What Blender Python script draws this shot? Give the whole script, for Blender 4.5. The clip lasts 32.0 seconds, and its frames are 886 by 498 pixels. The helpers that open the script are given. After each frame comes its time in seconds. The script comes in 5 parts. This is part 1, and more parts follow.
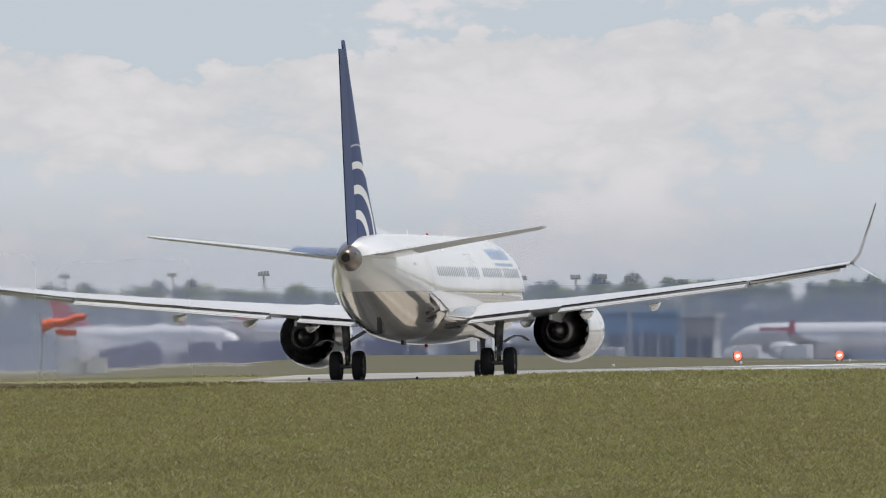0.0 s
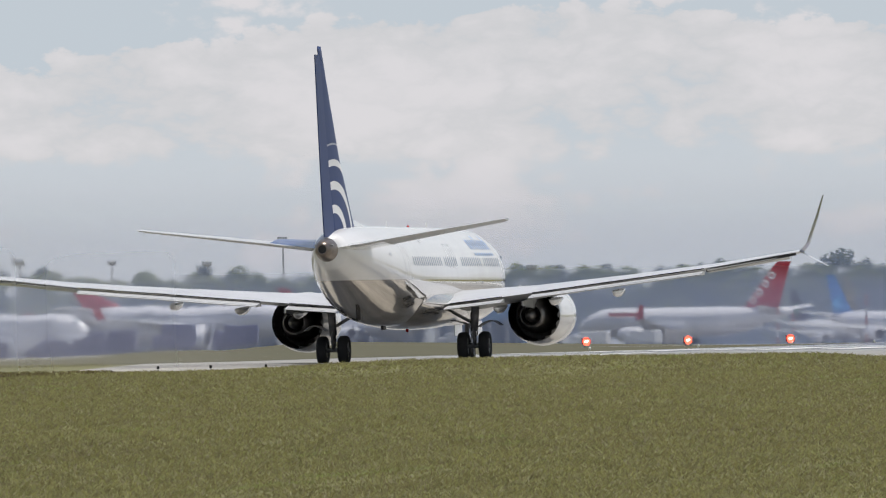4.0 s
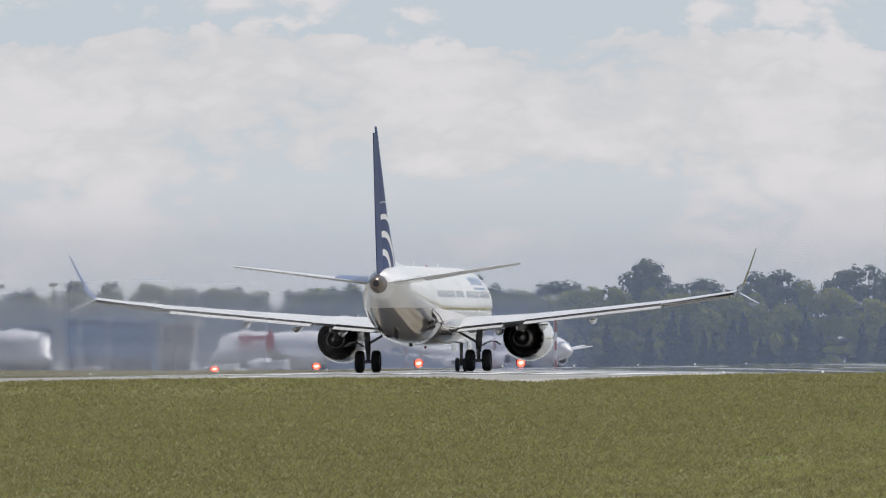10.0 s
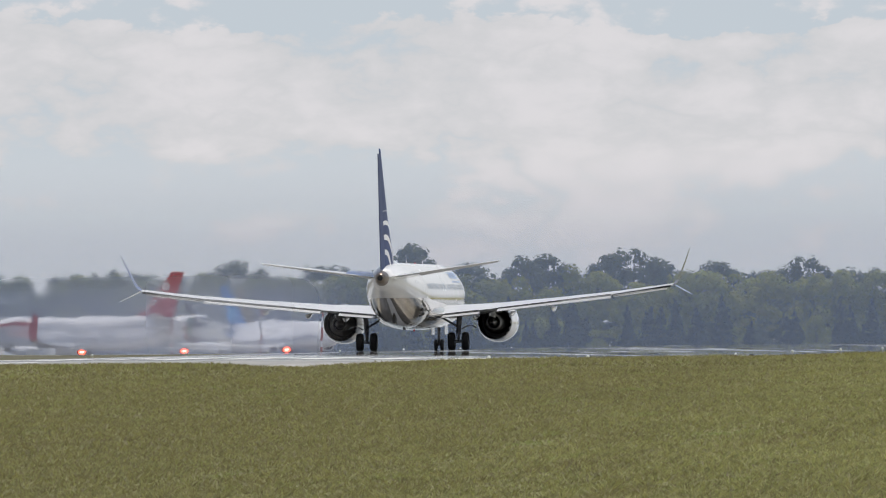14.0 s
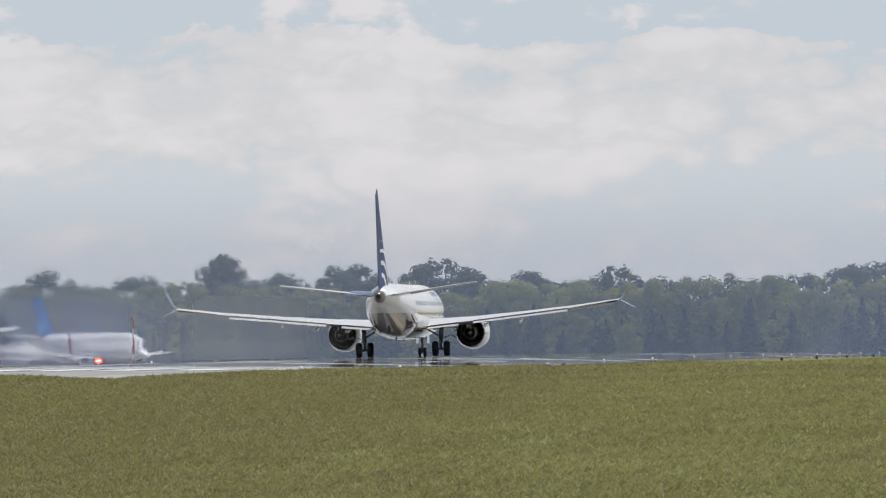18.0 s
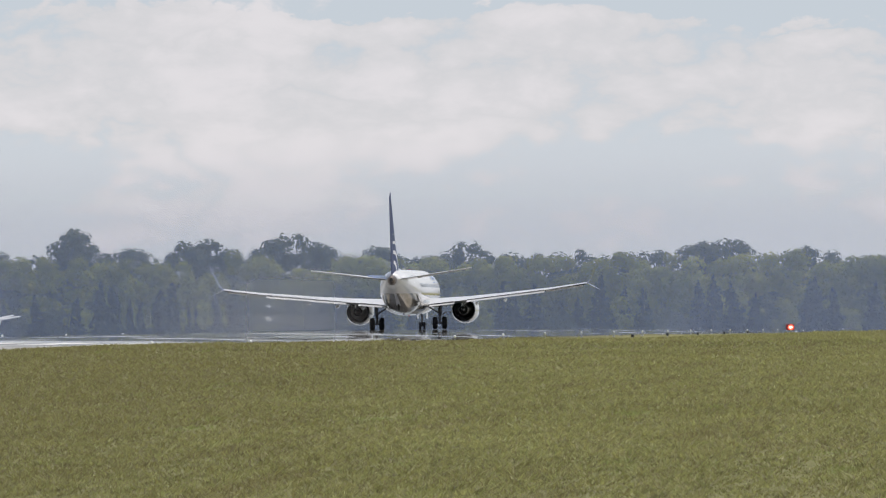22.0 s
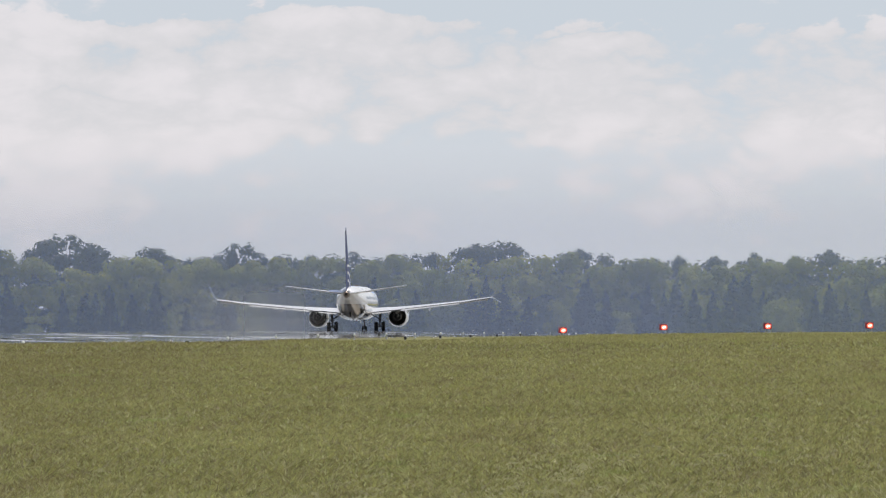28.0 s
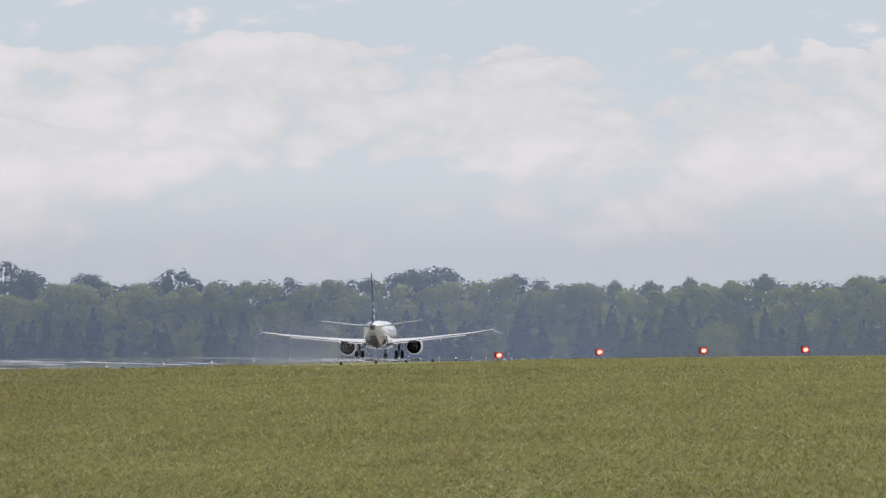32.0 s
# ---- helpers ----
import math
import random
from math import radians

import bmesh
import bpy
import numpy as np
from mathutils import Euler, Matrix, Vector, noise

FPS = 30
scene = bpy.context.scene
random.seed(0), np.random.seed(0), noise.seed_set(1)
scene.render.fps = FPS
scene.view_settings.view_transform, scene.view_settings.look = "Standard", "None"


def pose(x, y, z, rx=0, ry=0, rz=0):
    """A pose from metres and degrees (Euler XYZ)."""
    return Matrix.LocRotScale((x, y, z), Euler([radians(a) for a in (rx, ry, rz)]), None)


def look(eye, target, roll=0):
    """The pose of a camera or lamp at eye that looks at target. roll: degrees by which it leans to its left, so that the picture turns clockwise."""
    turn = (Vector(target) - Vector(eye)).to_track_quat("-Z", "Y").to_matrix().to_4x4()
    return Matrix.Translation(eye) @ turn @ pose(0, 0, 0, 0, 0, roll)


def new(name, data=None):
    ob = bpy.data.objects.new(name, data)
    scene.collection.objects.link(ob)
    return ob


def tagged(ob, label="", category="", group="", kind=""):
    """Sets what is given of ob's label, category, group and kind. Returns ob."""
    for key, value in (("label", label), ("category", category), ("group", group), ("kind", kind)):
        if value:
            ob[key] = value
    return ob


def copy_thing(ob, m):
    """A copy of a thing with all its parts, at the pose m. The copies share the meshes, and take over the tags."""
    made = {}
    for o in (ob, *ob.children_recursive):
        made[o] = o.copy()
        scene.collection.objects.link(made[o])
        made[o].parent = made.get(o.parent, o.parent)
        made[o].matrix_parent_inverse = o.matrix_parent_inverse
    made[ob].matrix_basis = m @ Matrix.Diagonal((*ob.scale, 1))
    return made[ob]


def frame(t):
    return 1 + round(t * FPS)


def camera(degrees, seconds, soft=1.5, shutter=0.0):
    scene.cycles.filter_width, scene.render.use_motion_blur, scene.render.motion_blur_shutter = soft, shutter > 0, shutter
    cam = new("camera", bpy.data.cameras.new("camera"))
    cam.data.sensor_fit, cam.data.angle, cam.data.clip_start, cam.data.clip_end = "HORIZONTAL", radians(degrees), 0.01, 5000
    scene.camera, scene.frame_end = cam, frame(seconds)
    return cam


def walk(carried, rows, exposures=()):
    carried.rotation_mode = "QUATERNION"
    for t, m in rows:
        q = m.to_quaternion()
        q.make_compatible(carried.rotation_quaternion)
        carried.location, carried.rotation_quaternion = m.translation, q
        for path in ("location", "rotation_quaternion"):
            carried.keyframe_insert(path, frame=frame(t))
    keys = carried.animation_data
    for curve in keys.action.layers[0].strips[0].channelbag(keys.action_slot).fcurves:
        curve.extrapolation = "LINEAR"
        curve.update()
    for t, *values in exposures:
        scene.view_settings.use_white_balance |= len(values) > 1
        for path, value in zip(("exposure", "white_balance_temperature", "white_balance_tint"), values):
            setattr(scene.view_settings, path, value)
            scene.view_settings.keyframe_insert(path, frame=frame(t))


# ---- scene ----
# One eye on the grass beside a runway; the runway runs along +y, its centreline at x = -65.
EYE = (0.0, 0.0, 1.75)
RUNWAY_X = -65.0


def aim(az, el, roll):
    """A pose of the standing camera: degrees right of the runway's direction, degrees up, roll."""
    a, e = radians(az), radians(el)
    d = Vector((math.sin(a) * math.cos(e), math.cos(a) * math.cos(e), math.sin(e)))
    return look(EYE, Vector(EYE) + d * 100, roll)


cam = camera(4.081, 32.0, soft=1.15)
walk(cam, [
    (0, aim(-8.1629, 0.3841, -0.464)),
    (0.5, aim(-8.1585, 0.3942, -0.458)),
    (1, aim(-8.1186, 0.3821, -0.432)),
    (1.5, aim(-8.0525, 0.3526, -0.656)),
    (2, aim(-7.9578, 0.3361, -0.770)),
    (2.5, aim(-7.8220, 0.3246, -0.728)),
    (3, aim(-7.7056, 0.3083, -0.793)),
    (3.5, aim(-7.5913, 0.3038, -0.860)),
    (5.5, aim(-7.0141, 0.3826, -0.783)),
    (6, aim(-6.8569, 0.3697, -0.819)),
    (6.5, aim(-6.7290, 0.3670, -0.794)),
    (7, aim(-6.5920, 0.3678, -0.769)),
    (7.5, aim(-6.4706, 0.3688, -0.514)),
    (8, aim(-6.3314, 0.3615, -0.494)),
    (8.5, aim(-6.1828, 0.3519, -0.356)),
    (9, aim(-6.0158, 0.3623, -0.112)),
    (9.5, aim(-5.8835, 0.3814, -0.254)),
    (10, aim(-5.7538, 0.4063, -0.334)),
    (10.5, aim(-5.6089, 0.4250, -0.286)),
    (11, aim(-5.4976, 0.4184, -0.369)),
    (11.5, aim(-5.3577, 0.3837, -0.458)),
    (12, aim(-5.2081, 0.3373, -0.514)),
    (12.5, aim(-5.0853, 0.3234, -0.449)),
    (13, aim(-4.9456, 0.3264, -0.540)),
    (13.5, aim(-4.8099, 0.3298, -0.582)),
    (14, aim(-4.6724, 0.3285, -0.566)),
    (14.5, aim(-4.5012, 0.3316, -0.515)),
    (15, aim(-4.3290, 0.3198, -0.566)),
    (15.5, aim(-4.1678, 0.3280, -0.539)),
    (17.5, aim(-3.9129, 0.4126, -0.849)),
    (18, aim(-3.8028, 0.3659, -0.821)),
    (18.5, aim(-3.7065, 0.3517, -0.791)),
    (19, aim(-3.5644, 0.3376, -0.700)),
    (19.5, aim(-3.4864, 0.3261, -0.715)),
    (20, aim(-3.3644, 0.3269, -0.639)),
    (20.5, aim(-3.3403, 0.3097, -0.586)),
    (21, aim(-3.3012, 0.3160, -0.601)),
    (21.5, aim(-3.2016, 0.2876, -0.491)),
    (22, aim(-3.1187, 0.2452, -0.580)),
    (22.5, aim(-3.0171, 0.2276, -0.513)),
    (23, aim(-2.9423, 0.2129, -0.566)),
    (23.5, aim(-2.8380, 0.4154, -0.611)),
    (24, aim(-2.7799, 0.4536, -0.564)),
    (24.5, aim(-2.7401, 0.4556, -0.473)),
    (25, aim(-2.6287, 0.4633, -0.515)),
    (25.5, aim(-2.5025, 0.4411, -0.503)),
    (26, aim(-2.3840, 0.3107, -0.482)),
    (26.5, aim(-2.2833, 0.0861, -0.290)),
    (28.5, aim(-2.0365, 0.2758, -0.347)),
    (29, aim(-2.0072, 0.2642, -0.316)),
    (29.5, aim(-1.9244, 0.4204, -0.336)),
    (30, aim(-1.9234, 0.4323, -0.496)),
    (30.5, aim(-1.7422, 0.4613, -0.465)),
    (31, aim(-1.6986, 0.4485, -0.432)),
    (31.5, aim(-1.6189, 0.4687, -0.539)),
    (32, aim(-1.7752, 0.3607, -0.510)),
], [(0.0, -0.03, 6500, 10), (18.0, 0.0, 6500, 10), (24.0, 0.07, 6515, 11.5), (31.0, 0.1, 6515, 11.5), (32.0, 0.07, 6515, 11.5)])

# ---- light ----
SUN_EL, SUN_AZ = radians(74), radians(50)      # azimuth measured from +y towards +x
sun = new("sun", bpy.data.lights.new("sun", "SUN"))
sun.data.energy, sun.data.angle, sun.data.color = 3.6, radians(0.6), (1.0, 0.95, 0.87)
sun.matrix_world = look((math.sin(SUN_AZ) * math.cos(SUN_EL) * 50, math.cos(SUN_AZ) * math.cos(SUN_EL) * 50, math.sin(SUN_EL) * 50), (0, 0, 0))


def nodes_of(mat):
    return mat.node_tree.nodes, mat.node_tree.links


def make_world():
    w = bpy.data.worlds.new("sky")
    scene.world = w
    w.use_nodes = True
    n, l = nodes_of(w)
    n.clear()
    out = n.new("ShaderNodeOutputWorld")
    bg = n.new("ShaderNodeBackground")
    sky = n.new("ShaderNodeTexSky")
    sky.sky_type, sky.sun_disc = "NISHITA", False
    sky.sun_elevation, sky.sun_rotation = SUN_EL, SUN_AZ
    sky.air_density, sky.dust_density = 1.0, 2.0

    def math_node(op, a, b=None, c=None):
        m = n.new("ShaderNodeMath")
        m.operation = op
        for i, v in enumerate((a, b, c)):
            if v is None:
                continue
            if isinstance(v, (int, float)):
                m.inputs[i].default_value = v
            else:
                l.new(v, m.inputs[i])
        return m.outputs[0]

    def mix(fac, a, b):
        m = n.new("ShaderNodeMix")
        m.data_type = "RGBA"
        if isinstance(fac, (int, float)):
            m.inputs[0].default_value = fac
        else:
            l.new(fac, m.inputs[0])
        for i, v in ((6, a), (7, b)):
            if isinstance(v, tuple):
                m.inputs[i].default_value = (*v, 1)
            else:
                l.new(v, m.inputs[i])
        return m.outputs[2]

    def ramp(fac, lo, hi):
        m = n.new("ShaderNodeMapRange")
        m.interpolation_type = "SMOOTHSTEP"
        m.inputs[1].default_value, m.inputs[2].default_value = lo, hi
        l.new(fac, m.inputs[0])
        return m.outputs[0]

    geo = n.new("ShaderNodeTexCoord")
    sep = n.new("ShaderNodeSeparateXYZ")
    l.new(geo.outputs["Generated"], sep.inputs[0])
    x, y, z = sep.outputs

    def clouds(sx, sz, off, detail, rough, distort=0.0):
        cmb = n.new("ShaderNodeCombineXYZ")
        l.new(math_node("MULTIPLY", x, sx), cmb.inputs[0])
        l.new(math_node("MULTIPLY", y, sx), cmb.inputs[1])
        l.new(math_node("MULTIPLY_ADD", z, sz, off), cmb.inputs[2])
        t = n.new("ShaderNodeTexNoise")
        t.inputs["Scale"].default_value = 1.0
        t.inputs["Detail"].default_value = detail
        t.inputs["Roughness"].default_value = rough
        t.inputs["Distortion"].default_value = distort
        l.new(cmb.outputs[0], t.inputs["Vector"])
        return t.outputs[0]

    big = clouds(50, 112, 3.1, 5, 0.5, 0.10)
    small = clouds(140, 270, 7.7, 5, 0.55, 0.15)
    billow = math_node("ABSOLUTE", math_node("MULTIPLY_ADD", small, 2.0, -1.0))
    puff = math_node("ADD", math_node("MULTIPLY", big, 0.86), math_node("MULTIPLY", billow, 0.52))
    # a bank of cumulus low over the horizon, thinner below, gaps above its tops
    top = math_node("ADD", math_node("MULTIPLY_ADD", clouds(38, 20, 1.3, 2, 0.5), 0.013, 0.0155), math_node("MULTIPLY", billow, 0.0035))
    inbank = math_node("MULTIPLY", ramp(z, 0.0085, 0.0155), math_node("SUBTRACT", 1.0, ramp(math_node("SUBTRACT", z, top), -0.0002, 0.0012)))
    upper = math_node("MULTIPLY", ramp(z, 0.022, 0.030), 0.6)
    low = math_node("MULTIPLY", ramp(z, 0.003, 0.007), math_node("SUBTRACT", 1.0, ramp(z, 0.008, 0.0125)))
    lift = math_node("ADD", math_node("MULTIPLY_ADD", low, 0.12, math_node("MULTIPLY", inbank, 0.22)), math_node("MULTIPLY", upper, 0.12))
    cover = ramp(math_node("ADD", puff, lift), 0.55, 0.70)
    body = mix(ramp(puff, 0.40, 0.72), (0.668, 0.655, 0.662), (0.796, 0.756, 0.764))
    haze = mix(ramp(z, 0.002, 0.020), (0.668, 0.684, 0.708), (0.556, 0.618, 0.674))
    nish = n.new("ShaderNodeVectorMath")
    nish.operation = "SCALE"
    nish.inputs[3].default_value = 0.09
    l.new(sky.outputs[0], nish.inputs[0])
    open_sky = mix(ramp(z, 0.02, 0.35), haze, nish.outputs[0])
    total = mix(math_node("MULTIPLY", cover, 0.74), open_sky, body)
    l.new(total, bg.inputs[0])
    bg.inputs[1].default_value = 0.98
    l.new(bg.outputs[0], out.inputs[0])


make_world()

# ---- materials ----


def material(name, color, rough=0.6, metal=0.0, vary=0.12, scale=3.0, bump=0.0, coat=0.0, spec=0.5, space="Object", grain=30.0, tint=None, per="", through_light=0.0, spread=0.38):
    """A surface with variation at two scales. per: 'object' or 'island' adds a random shade to each piece."""
    m = bpy.data.materials.new(name)
    m.use_nodes = True
    n, l = nodes_of(m)
    b = n["Principled BSDF"]
    b.inputs["Roughness"].default_value = rough
    b.inputs["Metallic"].default_value = metal
    b.inputs["Coat Weight"].default_value = coat
    b.inputs["Coat Roughness"].default_value = 0.03
    b.inputs["Specular IOR Level"].default_value = spec
    tc = n.new("ShaderNodeTexCoord")
    t1, t2 = n.new("ShaderNodeTexNoise"), n.new("ShaderNodeTexNoise")
    t1.inputs["Scale"].default_value, t1.inputs["Detail"].default_value = scale, 4
    t2.inputs["Scale"].default_value, t2.inputs["Detail"].default_value = grain, 3
    l.new(tc.outputs[space], t1.inputs["Vector"])
    l.new(tc.outputs[space], t2.inputs["Vector"])
    add = n.new("ShaderNodeMath")
    add.operation = "MULTIPLY_ADD"
    l.new(t2.outputs[0], add.inputs[0])
    add.inputs[1].default_value = 0.4
    l.new(t1.outputs[0], add.inputs[2])
    rng = n.new("ShaderNodeMapRange")
    rng.inputs[1].default_value, rng.inputs[2].default_value = 0.4, 1.0
    l.new(add.outputs[0], rng.inputs[0])
    mx = n.new("ShaderNodeMix")
    mx.data_type = "RGBA"
    lo = [max(0.0, c * (1 - vary)) for c in color]
    hi = [min(1.0, c * (1 + vary)) for c in (tint or color)]
    mx.inputs[6].default_value, mx.inputs[7].default_value = (*lo, 1), (*hi, 1)
    l.new(rng.outputs[0], mx.inputs[0])
    col = mx.outputs[2]
    if per:
        src = n.new("ShaderNodeObjectInfo").outputs["Random"] if per == "object" else n.new("ShaderNodeNewGeometry").outputs["Random Per Island"]
        hsv = n.new("ShaderNodeHueSaturation")
        r1 = n.new("ShaderNodeMapRange")
        r1.inputs[3].default_value, r1.inputs[4].default_value = 1 - spread, 1 + spread
        l.new(src, r1.inputs[0])
        l.new(r1.outputs[0], hsv.inputs["Value"])
        r2 = n.new("ShaderNodeMapRange")
        r2.inputs[3].default_value, r2.inputs[4].default_value = 0.475, 0.52
        l.new(src, r2.inputs[0])
        l.new(r2.outputs[0], hsv.inputs["Hue"])
        l.new(col, hsv.inputs["Color"])
        col = hsv.outputs[0]
    l.new(col, b.inputs["Base Color"])
    if bump:
        bp = n.new("ShaderNodeBump")
        bp.inputs["Strength"].default_value = bump
        l.new(t2.outputs[0], bp.inputs["Height"])
        l.new(bp.outputs[0], b.inputs["Normal"])
    if through_light:
        # thin leaves let part of the light through
        tr, ms = n.new("ShaderNodeBsdfTranslucent"), n.new("ShaderNodeMixShader")
        l.new(col, tr.inputs[0])
        ms.inputs[0].default_value = through_light
        l.new(b.outputs[0], ms.inputs[1])
        l.new(tr.outputs[0], ms.inputs[2])
        l.new(ms.outputs[0], n["Material Output"].inputs[0])
    return m


def glow(name, color, strength):
    m = bpy.data.materials.new(name)
    m.use_nodes = True
    b = m.node_tree.nodes["Principled BSDF"]
    b.inputs["Base Color"].default_value = (*color, 1)
    b.inputs["Emission Color"].default_value = (*color, 1)
    b.inputs["Emission Strength"].default_value = strength
    return m


WHITE = material("white_paint", (0.80, 0.80, 0.80), 0.2, vary=0.04, scale=0.7, coat=0.9, grain=9)
# white greyed down: the parked aircraft's shaded sides are put into the colour
DIMMED_WHITE = material("dimmed_white_paint", (0.57, 0.58, 0.61), 0.35, vary=0.10, scale=0.5, coat=0.3, grain=6)
TAIL_LAMP = material("tail_lamp", (0.35, 0.34, 0.32), 0.3, vary=0.1)
GREY_PAINT = material("wing_grey_paint", (0.53, 0.55, 0.58), 0.38, vary=0.10, scale=0.9, grain=14)
FLAP_GREY = material("flap_paint", (0.55, 0.56, 0.57), 0.35, vary=0.10, scale=1.5, grain=12)
STEEL = material("bare_metal", (0.24, 0.23, 0.22), 0.38, metal=0.9, vary=0.2, scale=4, grain=40)
CONE_METAL = material("scorched_metal", (0.24, 0.20, 0.17), 0.32, metal=0.85, vary=0.25, scale=5, grain=40)
DARK_METAL = material("sooty_shade_metal", (0.035, 0.033, 0.032), 0.45, metal=0.4, vary=0.4, scale=5, grain=40)
GEAR = material("gear_metal", (0.20, 0.20, 0.21), 0.45, metal=0.3, vary=0.3, scale=6, grain=50)
RUBBER = material("tyre_rubber", (0.018, 0.018, 0.019), 0.75, vary=0.25, scale=7, grain=60)
RIM = material("wheel_rim", (0.42, 0.42, 0.43), 0.4, metal=0.7, vary=0.25, scale=9, grain=60)
BLUE = material("deep_blue", (0.035, 0.075, 0.26), 0.25, vary=0.06, scale=0.8, coat=0.5, grain=9)
TITLE_BLUE = material("title_blue", (0.10, 0.27, 0.62), 0.3, vary=0.06)
WINDOW_DARK = material("cabin_window", (0.27, 0.32, 0.39), 0.12, vary=0.1, scale=5)
# pole red paled, with the haze put into the colour
HAZED_RED = material("hazed_red_paint", (0.30, 0.10, 0.085), 0.6, vary=0.15, scale=2.0)
RED_PAINT = material("red_paint", (0.42, 0.03, 0.045), 0.35, vary=0.12, scale=1.0, coat=0.3)
SKY_BLUE = material("light_blue_paint", (0.06, 0.24, 0.62), 0.35, vary=0.12, scale=1.0, coat=0.3)
PALE_BLUE = material("pale_blue_paint", (0.10, 0.42, 0.80), 0.35, vary=0.10, scale=1.0, coat=0.3)
TAN_PAINT = material("sand_paint", (0.20, 0.175, 0.12), 0.4, vary=0.12, scale=1.0, coat=0.3)
NAVY = material("navy_paint", (0.03, 0.032, 0.09), 0.35, vary=0.12, scale=1.0, coat=0.3)
GREEN_PAINT = material("bright_green_paint", (0.10, 0.45, 0.12), 0.4, vary=0.1)
ORANGE = material("orange_fabric", (0.75, 0.11, 0.03), 0.7, vary=0.15, scale=3)
CONCRETE = material("concrete", (0.40, 0.39, 0.37), 0.8, vary=0.18, scale=0.4, grain=6, bump=0.1)
FACADE = material("pale_facade", (0.50, 0.52, 0.54), 0.7, vary=0.12, scale=0.4, grain=5)
BLUE_ROOF = material("blue_metal_roof", (0.10, 0.21, 0.36), 0.4, vary=0.15, scale=0.3, grain=5)
GLASSY = material("tinted_glazing", (0.06, 0.09, 0.12), 0.12, vary=0.2, scale=0.5)
POLE = material("galvanised_pole", (0.42, 0.43, 0.44), 0.5, metal=0.4, vary=0.15)
BARK = material("bark", (0.10, 0.085, 0.07), 0.9, vary=0.3, scale=2, bump=0.3)
# skyline leaves lightened, with some of the haze put into their colour
LEAF = material("leaves", (0.078, 0.094, 0.070), 0.7, vary=0.3, scale=0.12, grain=0.9, tint=(0.105, 0.122, 0.082), per="island", through_light=0.40, spread=0.10, spec=0.05)
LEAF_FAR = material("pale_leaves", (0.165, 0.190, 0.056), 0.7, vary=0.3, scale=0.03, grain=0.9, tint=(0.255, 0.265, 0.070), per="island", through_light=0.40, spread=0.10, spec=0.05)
LEAF_DARK = material("conifer_leaves", (0.026, 0.042, 0.046), 0.7, vary=0.3, scale=0.15, grain=0.9, tint=(0.042, 0.060, 0.058), per="island", through_light=0.35, spread=0.10, spec=0.05)
BLADE = material("grass_blades", (0.268, 0.266, 0.098), 0.6, vary=0.10, scale=0.045, grain=0.45, tint=(0.305, 0.303, 0.116), per="island", through_light=0.5, spread=0.30)
WEED = material("dry_weeds", (0.135, 0.110, 0.058), 0.7, vary=0.35, scale=0.1, grain=0.6, tint=(0.19, 0.165, 0.075), per="island", through_light=0.35)


def patches(m, colour, sx, sy, lo, hi, most, seed):
    """Mixes in a second colour in patches of their own shape, sx and sy turns to the metre."""
    n, l = nodes_of(m)
    tc, mp, t, r, mx = n.new("ShaderNodeTexCoord"), n.new("ShaderNodeMapping"), n.new("ShaderNodeTexNoise"), n.new("ShaderNodeMapRange"), n.new("ShaderNodeMix")
    mp.inputs["Scale"].default_value, mp.inputs["Location"].default_value = (sx, sy, 1), (seed, seed * 1.7, 0)
    l.new(tc.outputs["Object"], mp.inputs[0])
    l.new(mp.outputs[0], t.inputs["Vector"])
    t.inputs["Scale"].default_value, t.inputs["Detail"].default_value = 1.0, 5
    r.interpolation_type = "SMOOTHSTEP"
    r.inputs[1].default_value, r.inputs[2].default_value, r.inputs[4].default_value = lo, hi, most
    l.new(t.outputs[0], r.inputs[0])
    mx.data_type = "RGBA"
    l.new(r.outputs[0], mx.inputs[0])
    mx.inputs[7].default_value = (*colour, 1)
    for link in list(l):
        if link.to_node.type == "HUE_SAT" and link.to_socket.name == "Color":
            l.new(link.from_socket, mx.inputs[6])
            l.new(mx.outputs[2], link.to_socket)
            break



def dry_dim_side(m, colour, most):
    """Browner grass on the apron's side of the meadow, with a ragged border: dry ground, darkened further to hold the
    lens's corner falloff.
    """
    n, l = nodes_of(m)
    tc, sp, t, a, b, r, mx = n.new("ShaderNodeTexCoord"), n.new("ShaderNodeSeparateXYZ"), n.new("ShaderNodeTexNoise"), n.new("ShaderNodeMath"), n.new("ShaderNodeMath"), n.new("ShaderNodeMapRange"), n.new("ShaderNodeMix")
    l.new(tc.outputs["Object"], sp.inputs[0])
    l.new(tc.outputs["Object"], t.inputs["Vector"])
    t.inputs["Scale"].default_value, t.inputs["Detail"].default_value = 0.5, 4
    a.operation = b.operation = "MULTIPLY_ADD"
    l.new(sp.outputs[1], a.inputs[0])
    a.inputs[1].default_value = 0.04
    l.new(sp.outputs[0], a.inputs[2])
    l.new(t.outputs[0], b.inputs[0])
    b.inputs[1].default_value = 6.0
    l.new(a.outputs[0], b.inputs[2])
    r.interpolation_type = "SMOOTHSTEP"
    r.inputs[1].default_value, r.inputs[2].default_value, r.inputs[3].default_value, r.inputs[4].default_value = -6.0, 1.0, most, 0.0
    l.new(b.outputs[0], r.inputs[0])
    mx.data_type = "RGBA"
    l.new(r.outputs[0], mx.inputs[0])
    mx.inputs[7].default_value = (*colour, 1)
    for link in list(l):
        if link.to_node.type == "HUE_SAT" and link.to_socket.name == "Color":
            l.new(link.from_socket, mx.inputs[6])
            l.new(mx.outputs[2], link.to_socket)
            break


